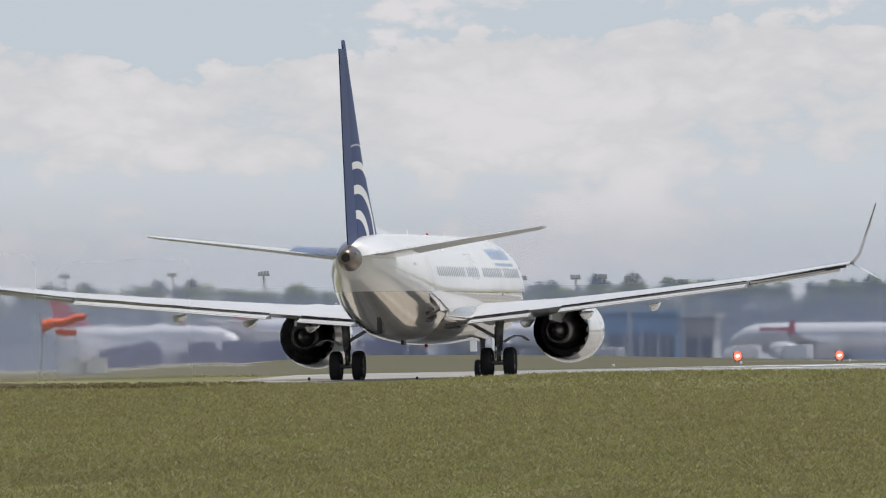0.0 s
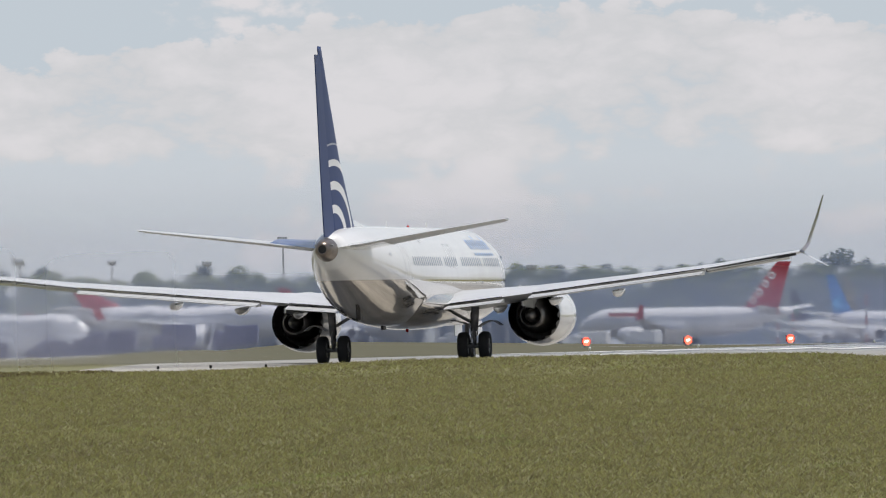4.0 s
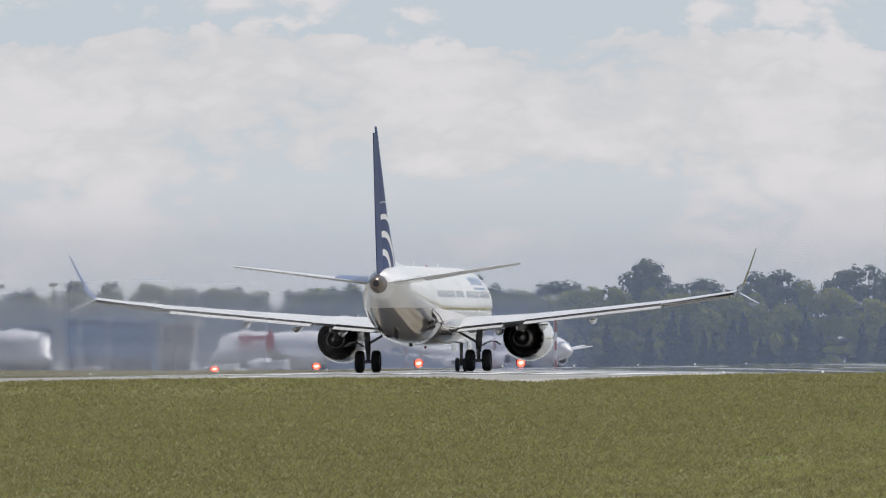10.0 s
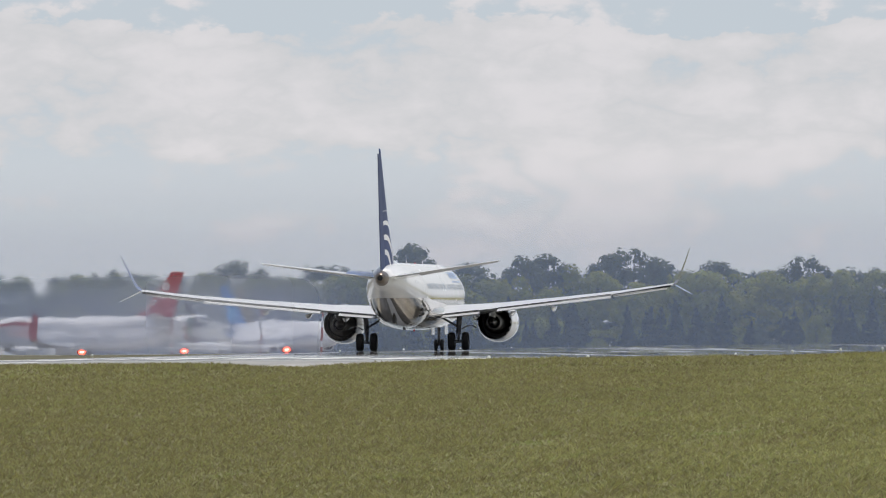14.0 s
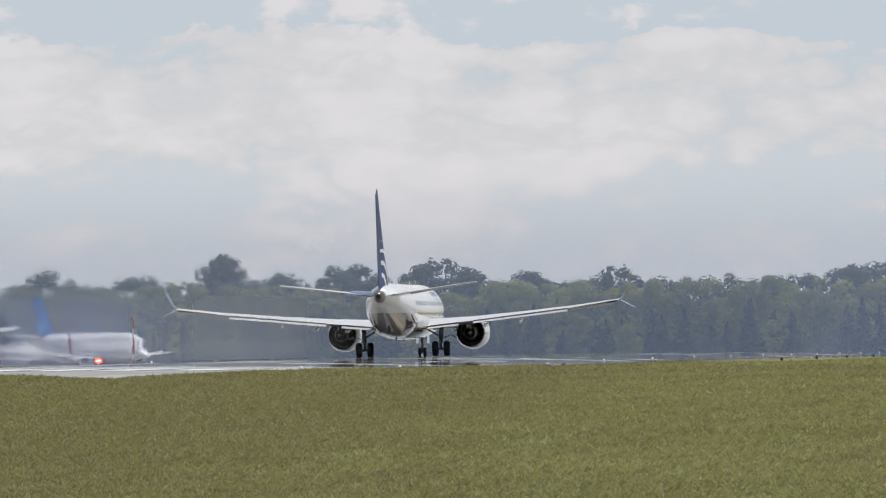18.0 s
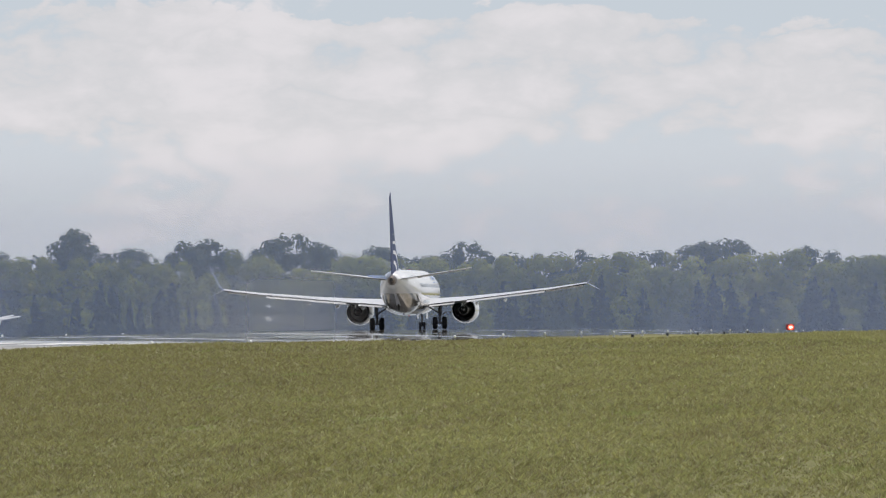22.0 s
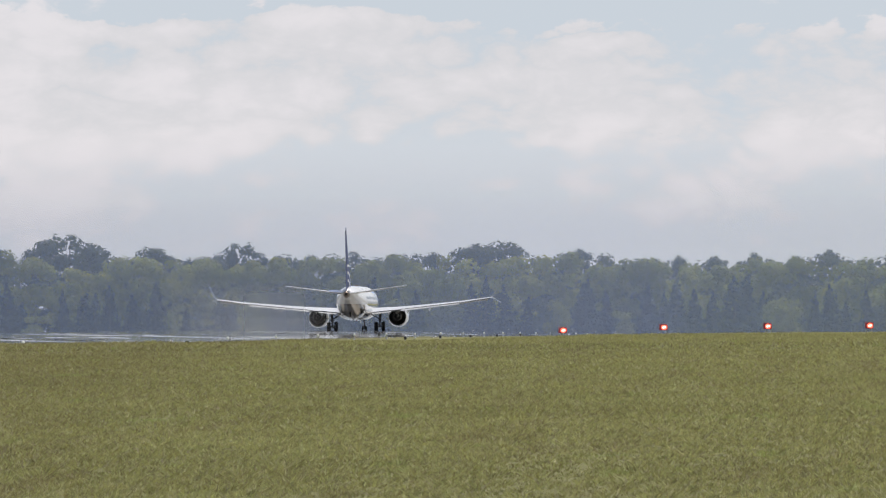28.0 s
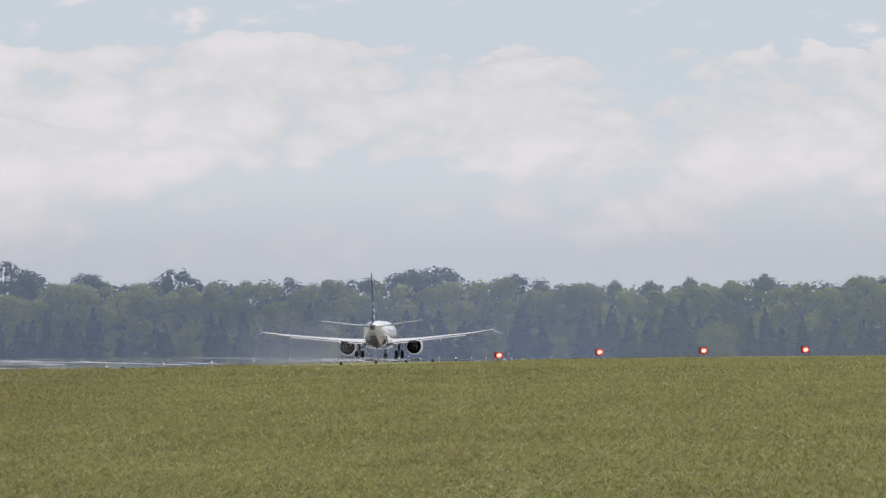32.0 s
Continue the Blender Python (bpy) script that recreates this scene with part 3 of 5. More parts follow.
def make_runway():
    ys = [RUNWAY_START, 440, 470, 500, 540, 570] + list(range(590, 2460, 20))
    cols = (-1.0, -0.8, -0.55, -0.25, 0.0, 0.25, 0.55, 0.8, 1.0)

    def left_edge(y):
        return RUNWAY_X - 5.0 - 17.5 * max(0.0, min(1.0, (y - RUNWAY_START) / 140.0))

    v, f = [], []
    for y in ys:
        for c in cols:
            x = RUNWAY_X + (c * 22.5 if c > 0 else -c * (left_edge(y) - RUNWAY_X))
            v.append((x, y, deck(x, y)))
    k = len(cols)
    f = [(j * k + i, j * k + i + 1, (j + 1) * k + i + 1, (j + 1) * k + i) for j in range(len(ys) - 1) for i in range(k - 1)]
    m = len(v)
    rim = [j * k for j in range(len(ys))] + [(len(ys) - 1) * k + i for i in range(1, k)] + [j * k + k - 1 for j in range(len(ys) - 2, -1, -1)] + list(range(k - 2, 0, -1))
    v += [(v[i][0], v[i][1], v[i][2] - 0.3) for i in rim]
    q = len(rim)
    f += [(rim[i], rim[(i + 1) % q], m + (i + 1) % q, m + i) for i in range(q)]
    run = obj("runway", v, f, RUNWAY, smooth=False)
    tagged(run, "long worn pale concrete runway with white edge lines", "runway", kind="structure")

    def mark(x0, x1, y0, y1):
        n = max(1, int((y1 - y0) / 20))
        v = []
        for i in range(n + 1):
            y = y0 + (y1 - y0) * i / n
            v += [(x0, y, deck(x0, y) + 0.012), (x1, y, deck(x1, y) + 0.012)]
        obj("runway_marking", v, [(2 * i, 2 * i + 1, 2 * i + 3, 2 * i + 2) for i in range(n)], MARKING, run)

    for s in (-1, 1):
        mark(RUNWAY_X + s * 21.6 - 0.45, RUNWAY_X + s * 21.6 + 0.45, RUNWAY_START + (2 if s > 0 else 150), RUNWAY_END - 20)
    for i in range(6):
        for s in (-1, 1):
            mark(RUNWAY_X + s * (3.0 + i * 3.4) - 0.9, RUNWAY_X + s * (3.0 + i * 3.4) + 0.9, 590, 620)
    y = 540
    while y < 2300:
        mark(RUNWAY_X - 0.45, RUNWAY_X + 0.45, y, y + 30)
        y += 50
    for d in (300, 450, 600, 750):
        for s in (-1, 1):
            for q in range(3 if d != 300 else 2):
                w = 1.8 if d != 300 else 3.0
                mark(RUNWAY_X + s * (9 + q * (w + 1.5)), RUNWAY_X + s * (9 + q * (w + 1.5)) + s * w, 440 + d, 440 + d + (22.5 if d != 300 else 45))


make_ground()
make_runway()

# ---- the departing airliner: origin on the runway between the main wheels, nose along +y ----


def airliner():
    root = new("airliner")
    tagged(root, "white twin-engine airliner with blue fin rolling down the runway", "airplane")
    # fuselage
    prof = ((21.2, 2.78, 0.06, 0.06), (20.95, 2.80, 0.45, 0.42), (20.3, 2.90, 0.86, 0.82), (19.3, 3.05, 1.25, 1.26), (18.0, 3.22, 1.56, 1.62),
            (16.5, 3.36, 1.77, 1.87), (14.5, 3.42, 1.88, 2.0), (10, 3.42, 1.88, 2.0), (5, 3.42, 1.88, 2.0), (0, 3.42, 1.88, 2.0), (-4, 3.42, 1.88, 2.0), (-6.5, 3.43, 1.88, 1.99),
            (-8.5, 3.49, 1.86, 1.92), (-10.5, 3.62, 1.76, 1.77), (-12.5, 3.82, 1.58, 1.55), (-14.5, 4.05, 1.31, 1.28), (-16.3, 4.24, 1.01, 1.02), (-17.7, 4.36, 0.71, 0.74), (-18.8, 4.43, 0.44, 0.46))
    body = part("fuselage", loft([ring(0, y, z, rx, rz, 40) for y, z, rx, rz in prof]), FUSELAGE, root, "white fuselage with glossy grey belly", True)

    def skin_x(y, z):
        """Half-width of the fuselage at a height."""
        for (ya, za, xa, ra), (yb, zb, xb, rb) in zip(prof, prof[1:]):
            if ya >= y >= yb:
                t = (ya - y) / (ya - yb)
                zc, rx, rz = za + (zb - za) * t, xa + (xb - xa) * t, ra + (rb - ra) * t
                return rx * math.sqrt(max(0.01, 1 - ((z - zc) / rz) ** 2))
        return 1.0

    cone = part("tail_cone", loft([ring(0, y, z, r, r * 1.03, 28) for y, z, r in ((-18.79, 4.43, 0.445), (-19.2, 4.44, 0.40), (-19.6, 4.445, 0.34), (-19.85, 4.45, 0.27), (-19.95, 4.45, 0.20), (-19.96, 4.45, 0.165), (-19.7, 4.45, 0.15))], False), CONE_METAL, root, "bare metal tail cone", True)
    part("exhaust_port", loft([ring(0, y, 4.45, r, r, 20) for y, r in ((-19.88, 0.16), (-19.7, 0.145))]), DARK_METAL, cone, "black exhaust opening")
    for s in (-1, 1):
        part("tail_light", loft([ring(s * 0.33, y, 4.60, r, r, 10) for y, r in ((-19.55, 0.01), (-19.6, 0.03), (-19.5, 0.045), (-19.3, 0.03))], True), TAIL_LAMP, cone)
    # belly fairing between the wings
    fair = [ring(0, y, z, rx, rz, 32) for y, z, rx, rz in ((8.6, 2.3, 0.9, 0.70), (7.2, 2.25, 1.7, 0.88), (5.0, 2.20, 2.06, 0.90), (0.5, 2.18, 2.12, 0.90), (-2.4, 2.22, 2.0, 0.86), (-4.6, 2.32, 1.6, 0.78), (-6.6, 2.45, 0.95, 0.66))]
    part("belly_fairing", loft(fair), FUSELAGE, root, "grey belly fairing", True)
    # cockpit windows
    for s in (-1, 1):
        for a, b in ((0.15, 0.55), (0.6, 0.95)):
            bm = bmesh.new()
            pts = []
            for y, z, rx, rz, zz in ((19.35, 3.05, 1.24, 1.25, 0.62), (18.75, 3.12, 1.40, 1.44, 0.98)):
                for u in (a, b):
                    pts.append((s * (rx * u + 0.03), y + 0.05 - u * 0.3, z + rz * zz * math.sqrt(max(0.1, 1 - (u * 0.7) ** 2)) + 0.05))
            v = [bm.verts.new(p) for p in pts]
            bm.faces.new((v[0], v[1], v[3], v[2]))
            part("cockpit_window", bm, WINDOW_DARK, body)
    # cabin windows, each its own pane
    wm = bpy.data.meshes.new("window")
    wv, wf = [], []
    outline = [(0.085 * math.copysign(abs(math.cos(t)) ** 0.6, math.cos(t)), 0.20 * math.copysign(abs(math.sin(t)) ** 0.6, math.sin(t))) for t in [2 * math.pi * i / 12 for i in range(12)]]
    wv = [(-0.002, a, b) for a, b in outline] + [(0.003, a * 0.9, b * 0.9) for a, b in outline]
    wf = [(i, (i + 1) % 12, 12 + (i + 1) % 12, 12 + i) for i in range(12)] + [tuple(range(12, 24))]
    wm.from_pydata(wv, [], wf)
    wm.materials.append(WINDOW_DARK)
    gaps = {9, 21, 22, 30}
    for s in (-1, 1):
        for i in range(46):
            if i in gaps:
                continue
            y = 14.4 - i * 0.508
            w = new("window", wm)
            w.parent = body
            x = skin_x(y, 3.98) + 0.006
            w.matrix_basis = pose(s * x, y, 3.98, 0, -15.5, 0 if s > 0 else 180)
    # doors: thin outlines standing proud of the skin
    for s in (-1, 1):
        for y, z0, z1, w in ((15.6, 3.0, 4.75, 0.86), (-9.9, 3.1, 4.75, 0.76), (2.4, 3.75, 4.65, 0.5), (1.2, 3.75, 4.65, 0.5)):
            bm = bmesh.new()

            def skin(zz, yy):
                return s * (skin_x(yy, zz) + 0.008)

            zs = [z0 + (z1 - z0) * k / 6 for k in range(7)]
            for yy in (y - w / 2, y + w / 2):
                for a, b in zip(zs, zs[1:]):
                    v = [bm.verts.new(p) for p in ((skin(a, yy), yy - 0.02, a), (skin(a, yy), yy + 0.02, a), (skin(b, yy), yy + 0.02, b), (skin(b, yy), yy - 0.02, b))]
                    bm.faces.new(v)
            for zz in (z0, z1):
                v = [bm.verts.new(p) for p in ((skin(zz, y), y - w / 2, zz - 0.02), (skin(zz, y), y + w / 2, zz - 0.02), (skin(zz, y), y + w / 2, zz + 0.02), (skin(zz, y), y - w / 2, zz + 0.02))]
                bm.faces.new(v)
            me = bpy.data.meshes.new("door")
            bm.to_mesh(me)
            bm.free()
            me.materials.append(GREY_PAINT)
            d = new("door", me)
            d.parent = body
    # lettering on the forward fuselage, as plain bars
    rnd = random.Random(4)
    for s in (-1, 1):
        for row, (zb, hgt, n) in enumerate(((4.50, 0.58, 10), (4.24, 0.12, 9))):
            y = 13.6
            for i in range(n):
                w = 0.20 if row == 0 else 0.22
                h = hgt * (1.0 if i in (0, 4) else 0.68) if row == 0 else hgt
                bm = bmesh.new()
                pts = []
                for zz in (zb, zb + h * 0.5, zb + h):
                    x = s * (1.88 * math.sqrt(max(0.02, 1 - ((zz - 3.42) / 2.0) ** 2)) + 0.012)
                    pts.append(((x, y, zz), (x, y - w, zz)))
                rows_ = [[bm.verts.new(p) for p in q] for q in pts]
                for a, b in zip(rows_, rows_[1:]):
                    bm.faces.new((a[0], a[1], b[1], b[0]))
                part("title_bar", bm, TITLE_BLUE, body)
                y -= w + 0.36
    # small dark marks on the rear fuselage, as plain bars, and static wicks along the trailing edges
    for s in (-1, 1):
        for i in range(6):
            y, zz = -10.9 - i * 0.26, 4.62
            bm = bmesh.new()
            v = [bm.verts.new((s * (skin_x(a, b) + 0.012), a, b)) for a, b in ((y, zz), (y - 0.16, zz), (y - 0.16, zz + 0.24), (y, zz + 0.24))]
            bm.faces.new(v)
            part("lettering_bar", bm, WINDOW_DARK, body)
        for y, zz in ((-7.2, 4.9), (-12.4, 4.2), (-4.0, 4.75), (9.6, 3.1), (-8.8, 3.25)):
            bm = bmesh.new()
            v = [bm.verts.new((s * (skin_x(a, b) + 0.01), a, b)) for a, b in ((y, zz), (y - 0.3, zz), (y - 0.3, zz + 0.09), (y, zz + 0.09))]
            bm.faces.new(v)
            part("service_panel", bm, GREY_PAINT, body)
        for x, y, zz in ((14.2, -3.36, 3.55), (15.3, -3.58, 3.70), (16.2, -3.74, 3.84)):
            part("static_wick", tube((s * x, y, zz), (s * x, y - 0.35, zz + 0.01), 0.012, 0.006, 5), DARK_METAL, root)
        for x, y, zz in ((5.2, -20.0, 5.14), (6.2, -20.25, 5.27), (6.8, -20.4, 5.35)):
            part("static_wick", tube((s * x, y, zz), (s * x, y - 0.28, zz + 0.01), 0.011, 0.005, 5), DARK_METAL, root)
    # aerials and small fittings
    for y, h in ((7.0, 0.26), (-3.5, 0.24)):
        part("aerial", loft([foil(0, y + 0.25 - 0.2 * k, y - 0.2 - 0.12 * k, 5.38 + h * k, 0.4, (1, 0, 0)) for k in (0, 1)]), WHITE, body)
    part("beacon", loft([ring(0, 2.0 + dy, 5.42, r, r * 1.4, 12) for dy, r in ((0.10, 0.02), (0.05, 0.05), (-0.05, 0.05), (-0.10, 0.02))]), LENS_RED, body, "red beacon lens", True)
    part("beacon", loft([ring(0, 1.0 + dy, 1.27, r, r * 1.4, 12) for dy, r in ((0.10, 0.02), (0.05, 0.06), (-0.05, 0.06), (-0.10, 0.02))]), LENS_RED, body, "red beacon lens", True)
    for y, z, w in ((-11.2, 1.88, 0.1), (-5.2, 1.46, 0.06)):
        part("tail_skid" if w > 0.08 else "drain_mast", box(bmesh.new(), -w, w, y - 0.35, y + 0.3, z - 0.16, z + 0.25, 0.03), DARK_METAL, body)
    part("outflow_vent", box(bmesh.new(), 1.02, 1.16, -9.9, -9.4, 2.28, 2.5, 0.02), DARK_METAL, body, "dark vent in the belly")

    # wings
    sec = ((1.2, 7.6, -1.9, 2.18, 0.66), (2.2, 6.75, -1.85, 2.27, 0.64), (5.2, 4.25, -1.75, 2.57, 0.60), (9.0, 2.15, -2.42, 2.95, 0.58), (13.0, -0.05, -3.12, 3.40, 0.56), (16.5, -2.15, -3.80, 3.90, 0.55))
    for s in (-1, 1):
        w = part("wing", loft([foil(s * x, le, te, z, t) for x, le, te, z, t in sec]), GREY_PAINT, root, "swept pale grey wing", False)
        # split winglet: one blade up, one down
        up = [foil(s * x, le, te, z, 0.45, (s * -0.92, 0, 0.38)) for x, le, te, z in ((16.5, -2.2, -3.80, 3.90), (16.82, -2.75, -3.95, 4.20), (17.30, -3.6, -4.4, 5.3), (17.62, -4.3, -4.72, 6.10))]
        # bluish blades, kept dark to put the right one's shade into the colour
        part("winglet_blade", loft(up), BLUE, w, "upright dark blue winglet blade")
        dn = [foil(s * x, le, te, z, 0.45, (s * 0.6, 0, 0.8)) for x, le, te, z in ((16.54, -2.6, -3.8, 3.89), (17.05, -3.2, -4.0, 3.63), (17.72, -3.95, -4.35, 3.29))]
        part("winglet_blade", loft(dn), WHITE, w, "white downward winglet blade")
        # flaps, lowered a little, and aileron with dark gaps before them
        for x0, x1, y0, y1, z0, z1, c, nm in ((2.1, 4.35, -1.55, -1.6, 2.19, 2.40, 1.30, "flap"), (5.5, 12.6, -1.62, -2.85, 2.54, 3.27, 1.10, "flap"), (12.75, 16.1, -2.72, -3.36, 3.33, 3.78, 0.55, "aileron")):
            dr = 0.10 if nm == "flap" else 0.03
            q = []
            for k in range(5):
                u = k / 4
                x, y, z = x0 + (x1 - x0) * u, y0 + (y1 - y0) * u, z0 + (z1 - z0) * u
                cc = c * (1 - 0.25 * u)
                q.append([(s * x, y + 0.1, z + 0.02), (s * x, y - cc * 0.4, z + 0.0 - dr * 0.25), (s * x, y - cc, z - dr), (s * x, y - cc * 0.98, z - dr - 0.03), (s * x, y - cc * 0.4, z - 0.14 - dr * 0.2), (s * x, y + 0.1, z - 0.16)])
            part(nm, loft(q), FLAP_GREY, w, "lowered pale flap" if nm == "flap" else "")
            if nm == "flap":
                q2 = [[(a + Vector((0, -0.75 * c * (1 - 0.25 * k / 4), -dr - 0.05))) for a in [Vector(p) * 1.0 for p in q[k]]] for k in range(5)]
                q2 = [[Vector((p.x, q[k][0][1] - 0.85 * c * (1 - 0.25 * k / 4) + (p.y - q[k][0][1] + 0.75 * c * (1 - 0.25 * k / 4)) * 0.42, q[k][2][2] + 0.02 + (p.z - (q[k][0][2] - dr - 0.05)) * 0.55)) for p in q2[k]] for k in range(5)]
                part("flap", loft(q2), FLAP_GREY, w, "aft flap panel hanging lower")
        # dark strips: seams along the flap's hinges, and painted shade under the outer trailing edge
        for x0, x1, ya, yb2, za, zb2, hh in ((2.2, 4.3, -1.92, -1.90, 2.29, 2.50, 0.04), (5.5, 12.6, -1.84, -3.07, 2.62, 3.37, 0.04), (12.7, 16.4, -3.10, -3.82, 3.31, 3.86, 0.10), (2.15, 4.3, -2.93, -2.64, 2.05, 2.26, 0.035), (5.55, 12.55, -2.80, -3.74, 2.41, 3.13, 0.035)):
            bm = bmesh.new()
            q = [bm.verts.new(p) for p in ((s * x0, ya - 0.03, za - hh), (s * x1, yb2 - 0.03, zb2 - hh), (s * x1, yb2 - 0.03, zb2), (s * x0, ya - 0.03, za), (s * x0, ya + 0.15, za - hh), (s * x1, yb2 + 0.15, zb2 - hh))]
            bm.faces.new(q[:4])
            bm.faces.new((q[0], q[4], q[5], q[1]))
            part("wing_seam_shade", bm, DARK_METAL, w, "dark strip of seam and painted shade")
        for x, yb, zz, ln in ((4.05, -0.6, 2.16, 3.6), (6.35, -0.9, 2.40, 3.7), (8.95, -1.4, 2.66, 3.3)):
            rs = [[(s * x + 0.15 * r * cx, yb + ln * (0.5 - u), zz - 0.12 * u + 0.26 * r * cz) for cx, cz in ((-0.9, 0.1), (-0.5, 0.2), (0.5, 0.2), (0.9, 0.1), (1.0, -0.15), (0.62, -0.6), (0.2, -0.95), (-0.2, -0.95), (-0.62, -0.6), (-1.0, -0.15))] for u, r in ((0, 0.1), (0.12, 0.6), (0.35, 1.0), (0.68, 1.0), (0.88, 0.7), (1.0, 0.1))]
            part("flap_track_fairing", loft(rs), WHITE, w, "glossy canoe fairing under the flap", True)
        part("wing_light", loft([ring(s * 16.45, -2.15 + dy, 3.93, r, r, 8) for dy, r in ((0.12, 0.02), (0.0, 0.07), (-0.1, 0.05))]), LENS_RED if s < 0 else LENS_WHITE, w)
        # tailplane
        st = [foil(s * x, le, te, z, 0.42, nose=-0.026) for x, le, te, z in ((0.35, -14.6, -18.75, 4.50), (0.9, -14.95, -18.85, 4.56), (4.0, -16.85, -19.65, 4.98), (6.9, -18.6, -20.4, 5.36), (7.17, -19.0, -20.45, 5.40))]
        tp = part("tailplane", loft(st), GREY_PAINT, root, "swept grey tailplane")
        el = [[(s * x, y + 0.05, z + 0.03), (s * x, y - c, z + 0.004), (s * x, y - c, z - 0.012), (s * x, y + 0.05, z - 0.05)] for x, y, z, c in ((1.2, -18.92, 4.59, 0.28), (4.0, -19.62, 4.98, 0.2), (6.7, -20.3, 5.33, 0.1))]
        part("elevator", loft(el), FLAP_GREY, tp)
        pl = [foil(s * x, le, te, z, t, nose=0.022 if s < 0 else -0.026) for x, le, te, z, t in ((0.4, -14.3, -18.9, 4.50, 0.60), (1.1, -15.0, -18.95, 4.60, 0.52), (2.2, -15.74, -19.18, 4.735, 0.44))]
        # left panel blue: the reflected sky is put into its colour
        part("tailplane_seal", loft(pl), BLUE if s < 0 else WHITE, tp, "root panel of the tailplane")

    # fin and rudder
    fs = [foil(0, le, te, z, t, (1, 0, 0)) for le, te, z, t in ((-11.8, -18.05, 5.0, 0.42), (-12.4, -18.15, 5.35, 0.42), (-15.4, -18.75, 8.0, 0.42), (-17.85, -19.35, 11.0, 0.42), (-18.7, -19.65, 12.1, 0.42), (-18.85, -19.7, 12.28, 0.3))]
    fin = part("fin", loft(fs), FIN, root, "tall deep-blue fin with white arches", True)
    rd = [[(0.14 * t, le, z), (0.02, te, z), (-0.02, te, z), (-0.14 * t, le, z)] for le, te, z, t in ((-17.3, -19.30, 4.92, 0.66), (-17.4, -19.45, 5.55, 0.62), (-18.2, -19.85, 8.0, 0.46), (-19.0, -20.22, 11.0, 0.30), (-19.35, -20.34, 11.95, 0.22))]
    part("rudder", loft(rd), RUDDER_BLUE, fin, "plain deep-blue rudder")
    dor = [[(0.16 * k, y, 5.36), (0.0, y, 5.36 + h), (-0.16 * k, y, 5.36)] for y, h, k in ((-7.6, 0.02, 0.3), (-10.0, 0.14, 0.8), (-12.9, 0.34, 1.1))]
    part("dorsal_fillet", loft(dor), WHITE, fin, "white fillet ahead of the fin")

    # engines
    for s in (-1, 1):
        ex = s * 4.83
        en = part("engine", loft([ring(ex, y, 1.72, r, r, 40) for y, r in ((7.35, 0.80), (7.75, 0.94), (7.9, 1.02), (7.8, 1.09), (7.2, 1.18), (6.0, 1.235), (4.9, 1.215), (3.9, 1.13), (3.3, 1.06))], False), WHITE, root, "white engine nacelle with scalloped nozzle", True)
        # chevrons along the nozzle's rim
        k = 72
        outer, mid, inner = [], [], []
        for i in range(k):
            a = 2 * math.pi * i / k
            tri = abs((i * 18 / k) % 1.0 - 0.5) * 2
            cx, cz = math.sin(a), math.cos(a)
            outer.append((ex + 1.062 * cx, 3.31, 1.72 + 1.062 * cz))
            mid.append((ex + (1.055 - 0.07 * (1 - tri)) * cx, 3.25 - 0.34 * (1 - tri), 1.72 + (1.055 - 0.07 * (1 - tri)) * cz))
            inner.append((ex + 1.03 * cx, 3.9, 1.72 + 1.03 * cz))
        part("nozzle_rim", loft([outer, mid, inner], False), DARK_METAL, en, "dark scalloped nozzle rim")
        part("fan_duct", loft([ring(ex, y, 1.72, r, r, 30) for y, r in ((3.7, 1.02), (5.0, 0.98), (5.05, 0.3))], False), DARK_METAL, en)
        part("core_cowl", loft([ring(ex, y, 1.72, r, r, 30) for y, r in ((5.0, 0.74), (3.6, 0.70), (2.75, 0.52), (2.35, 0.44), (2.36, 0.40), (2.9, 0.38))], False), STEEL, en, "heat-stained metal core cowl", True)
        part("exhaust_plug", loft([ring(ex, y, 1.72, r, r, 24) for y, r in ((3.2, 0.30), (2.4, 0.25), (1.95, 0.12), (1.75, 0.03))]), STEEL, en, "metal exhaust cone", True)
        part("core_throat", loft([ring(ex, y, 1.72, r, r, 24) for y, r in ((2.95, 0.41), (2.9, 0.2))]), DARK_METAL, en)
        part("fan", loft([ring(ex, y, 1.72, r, r, 30) for y, r in ((7.2, 0.86), (7.15, 0.3), (7.7, 0.03))]), DARK_METAL, en)
        py = [[(ex - 0.16 * t, y, z0), (ex + 0.16 * t, y, z0), (ex + 0.16 * t, y, z1), (ex - 0.16 * t, y, z1)] for y, z0, z1, t in ((7.0, 2.70, 2.78, 0.5), (5.4, 2.55, 2.86, 1.0), (3.6, 2.1, 2.62, 1.2), (2.0, 2.0, 2.45, 1.0), (0.2, 2.1, 2.3, 0.3))]
        part("pylon", loft(py), WHITE, en, "white engine pylon")
        st2 = [[(ex - s * 0.5, y, 2.55), (ex - s * 0.85, y, 2.55 + h), (ex - s * 0.53, y, 2.58)] for y, h in ((6.3, 0.02), (5.6, 0.4), (5.1, 0.42))]
        part("nacelle_strake", loft(st2), WHITE, en)

    # landing gear
    def tyre_pair(leg, cx, cy, r, w, gap):
        for sx in (-1, 1):
            wh = new("wheel")
            wh.parent = leg
            wh.matrix_basis = pose(cx + sx * gap, cy, r)
            part("tyre", loft(wheel_mesh(r, w), False), RUBBER, wh, "", True)
            part("rim", loft(rim_mesh(r, w)), RIM, wh, "", True)

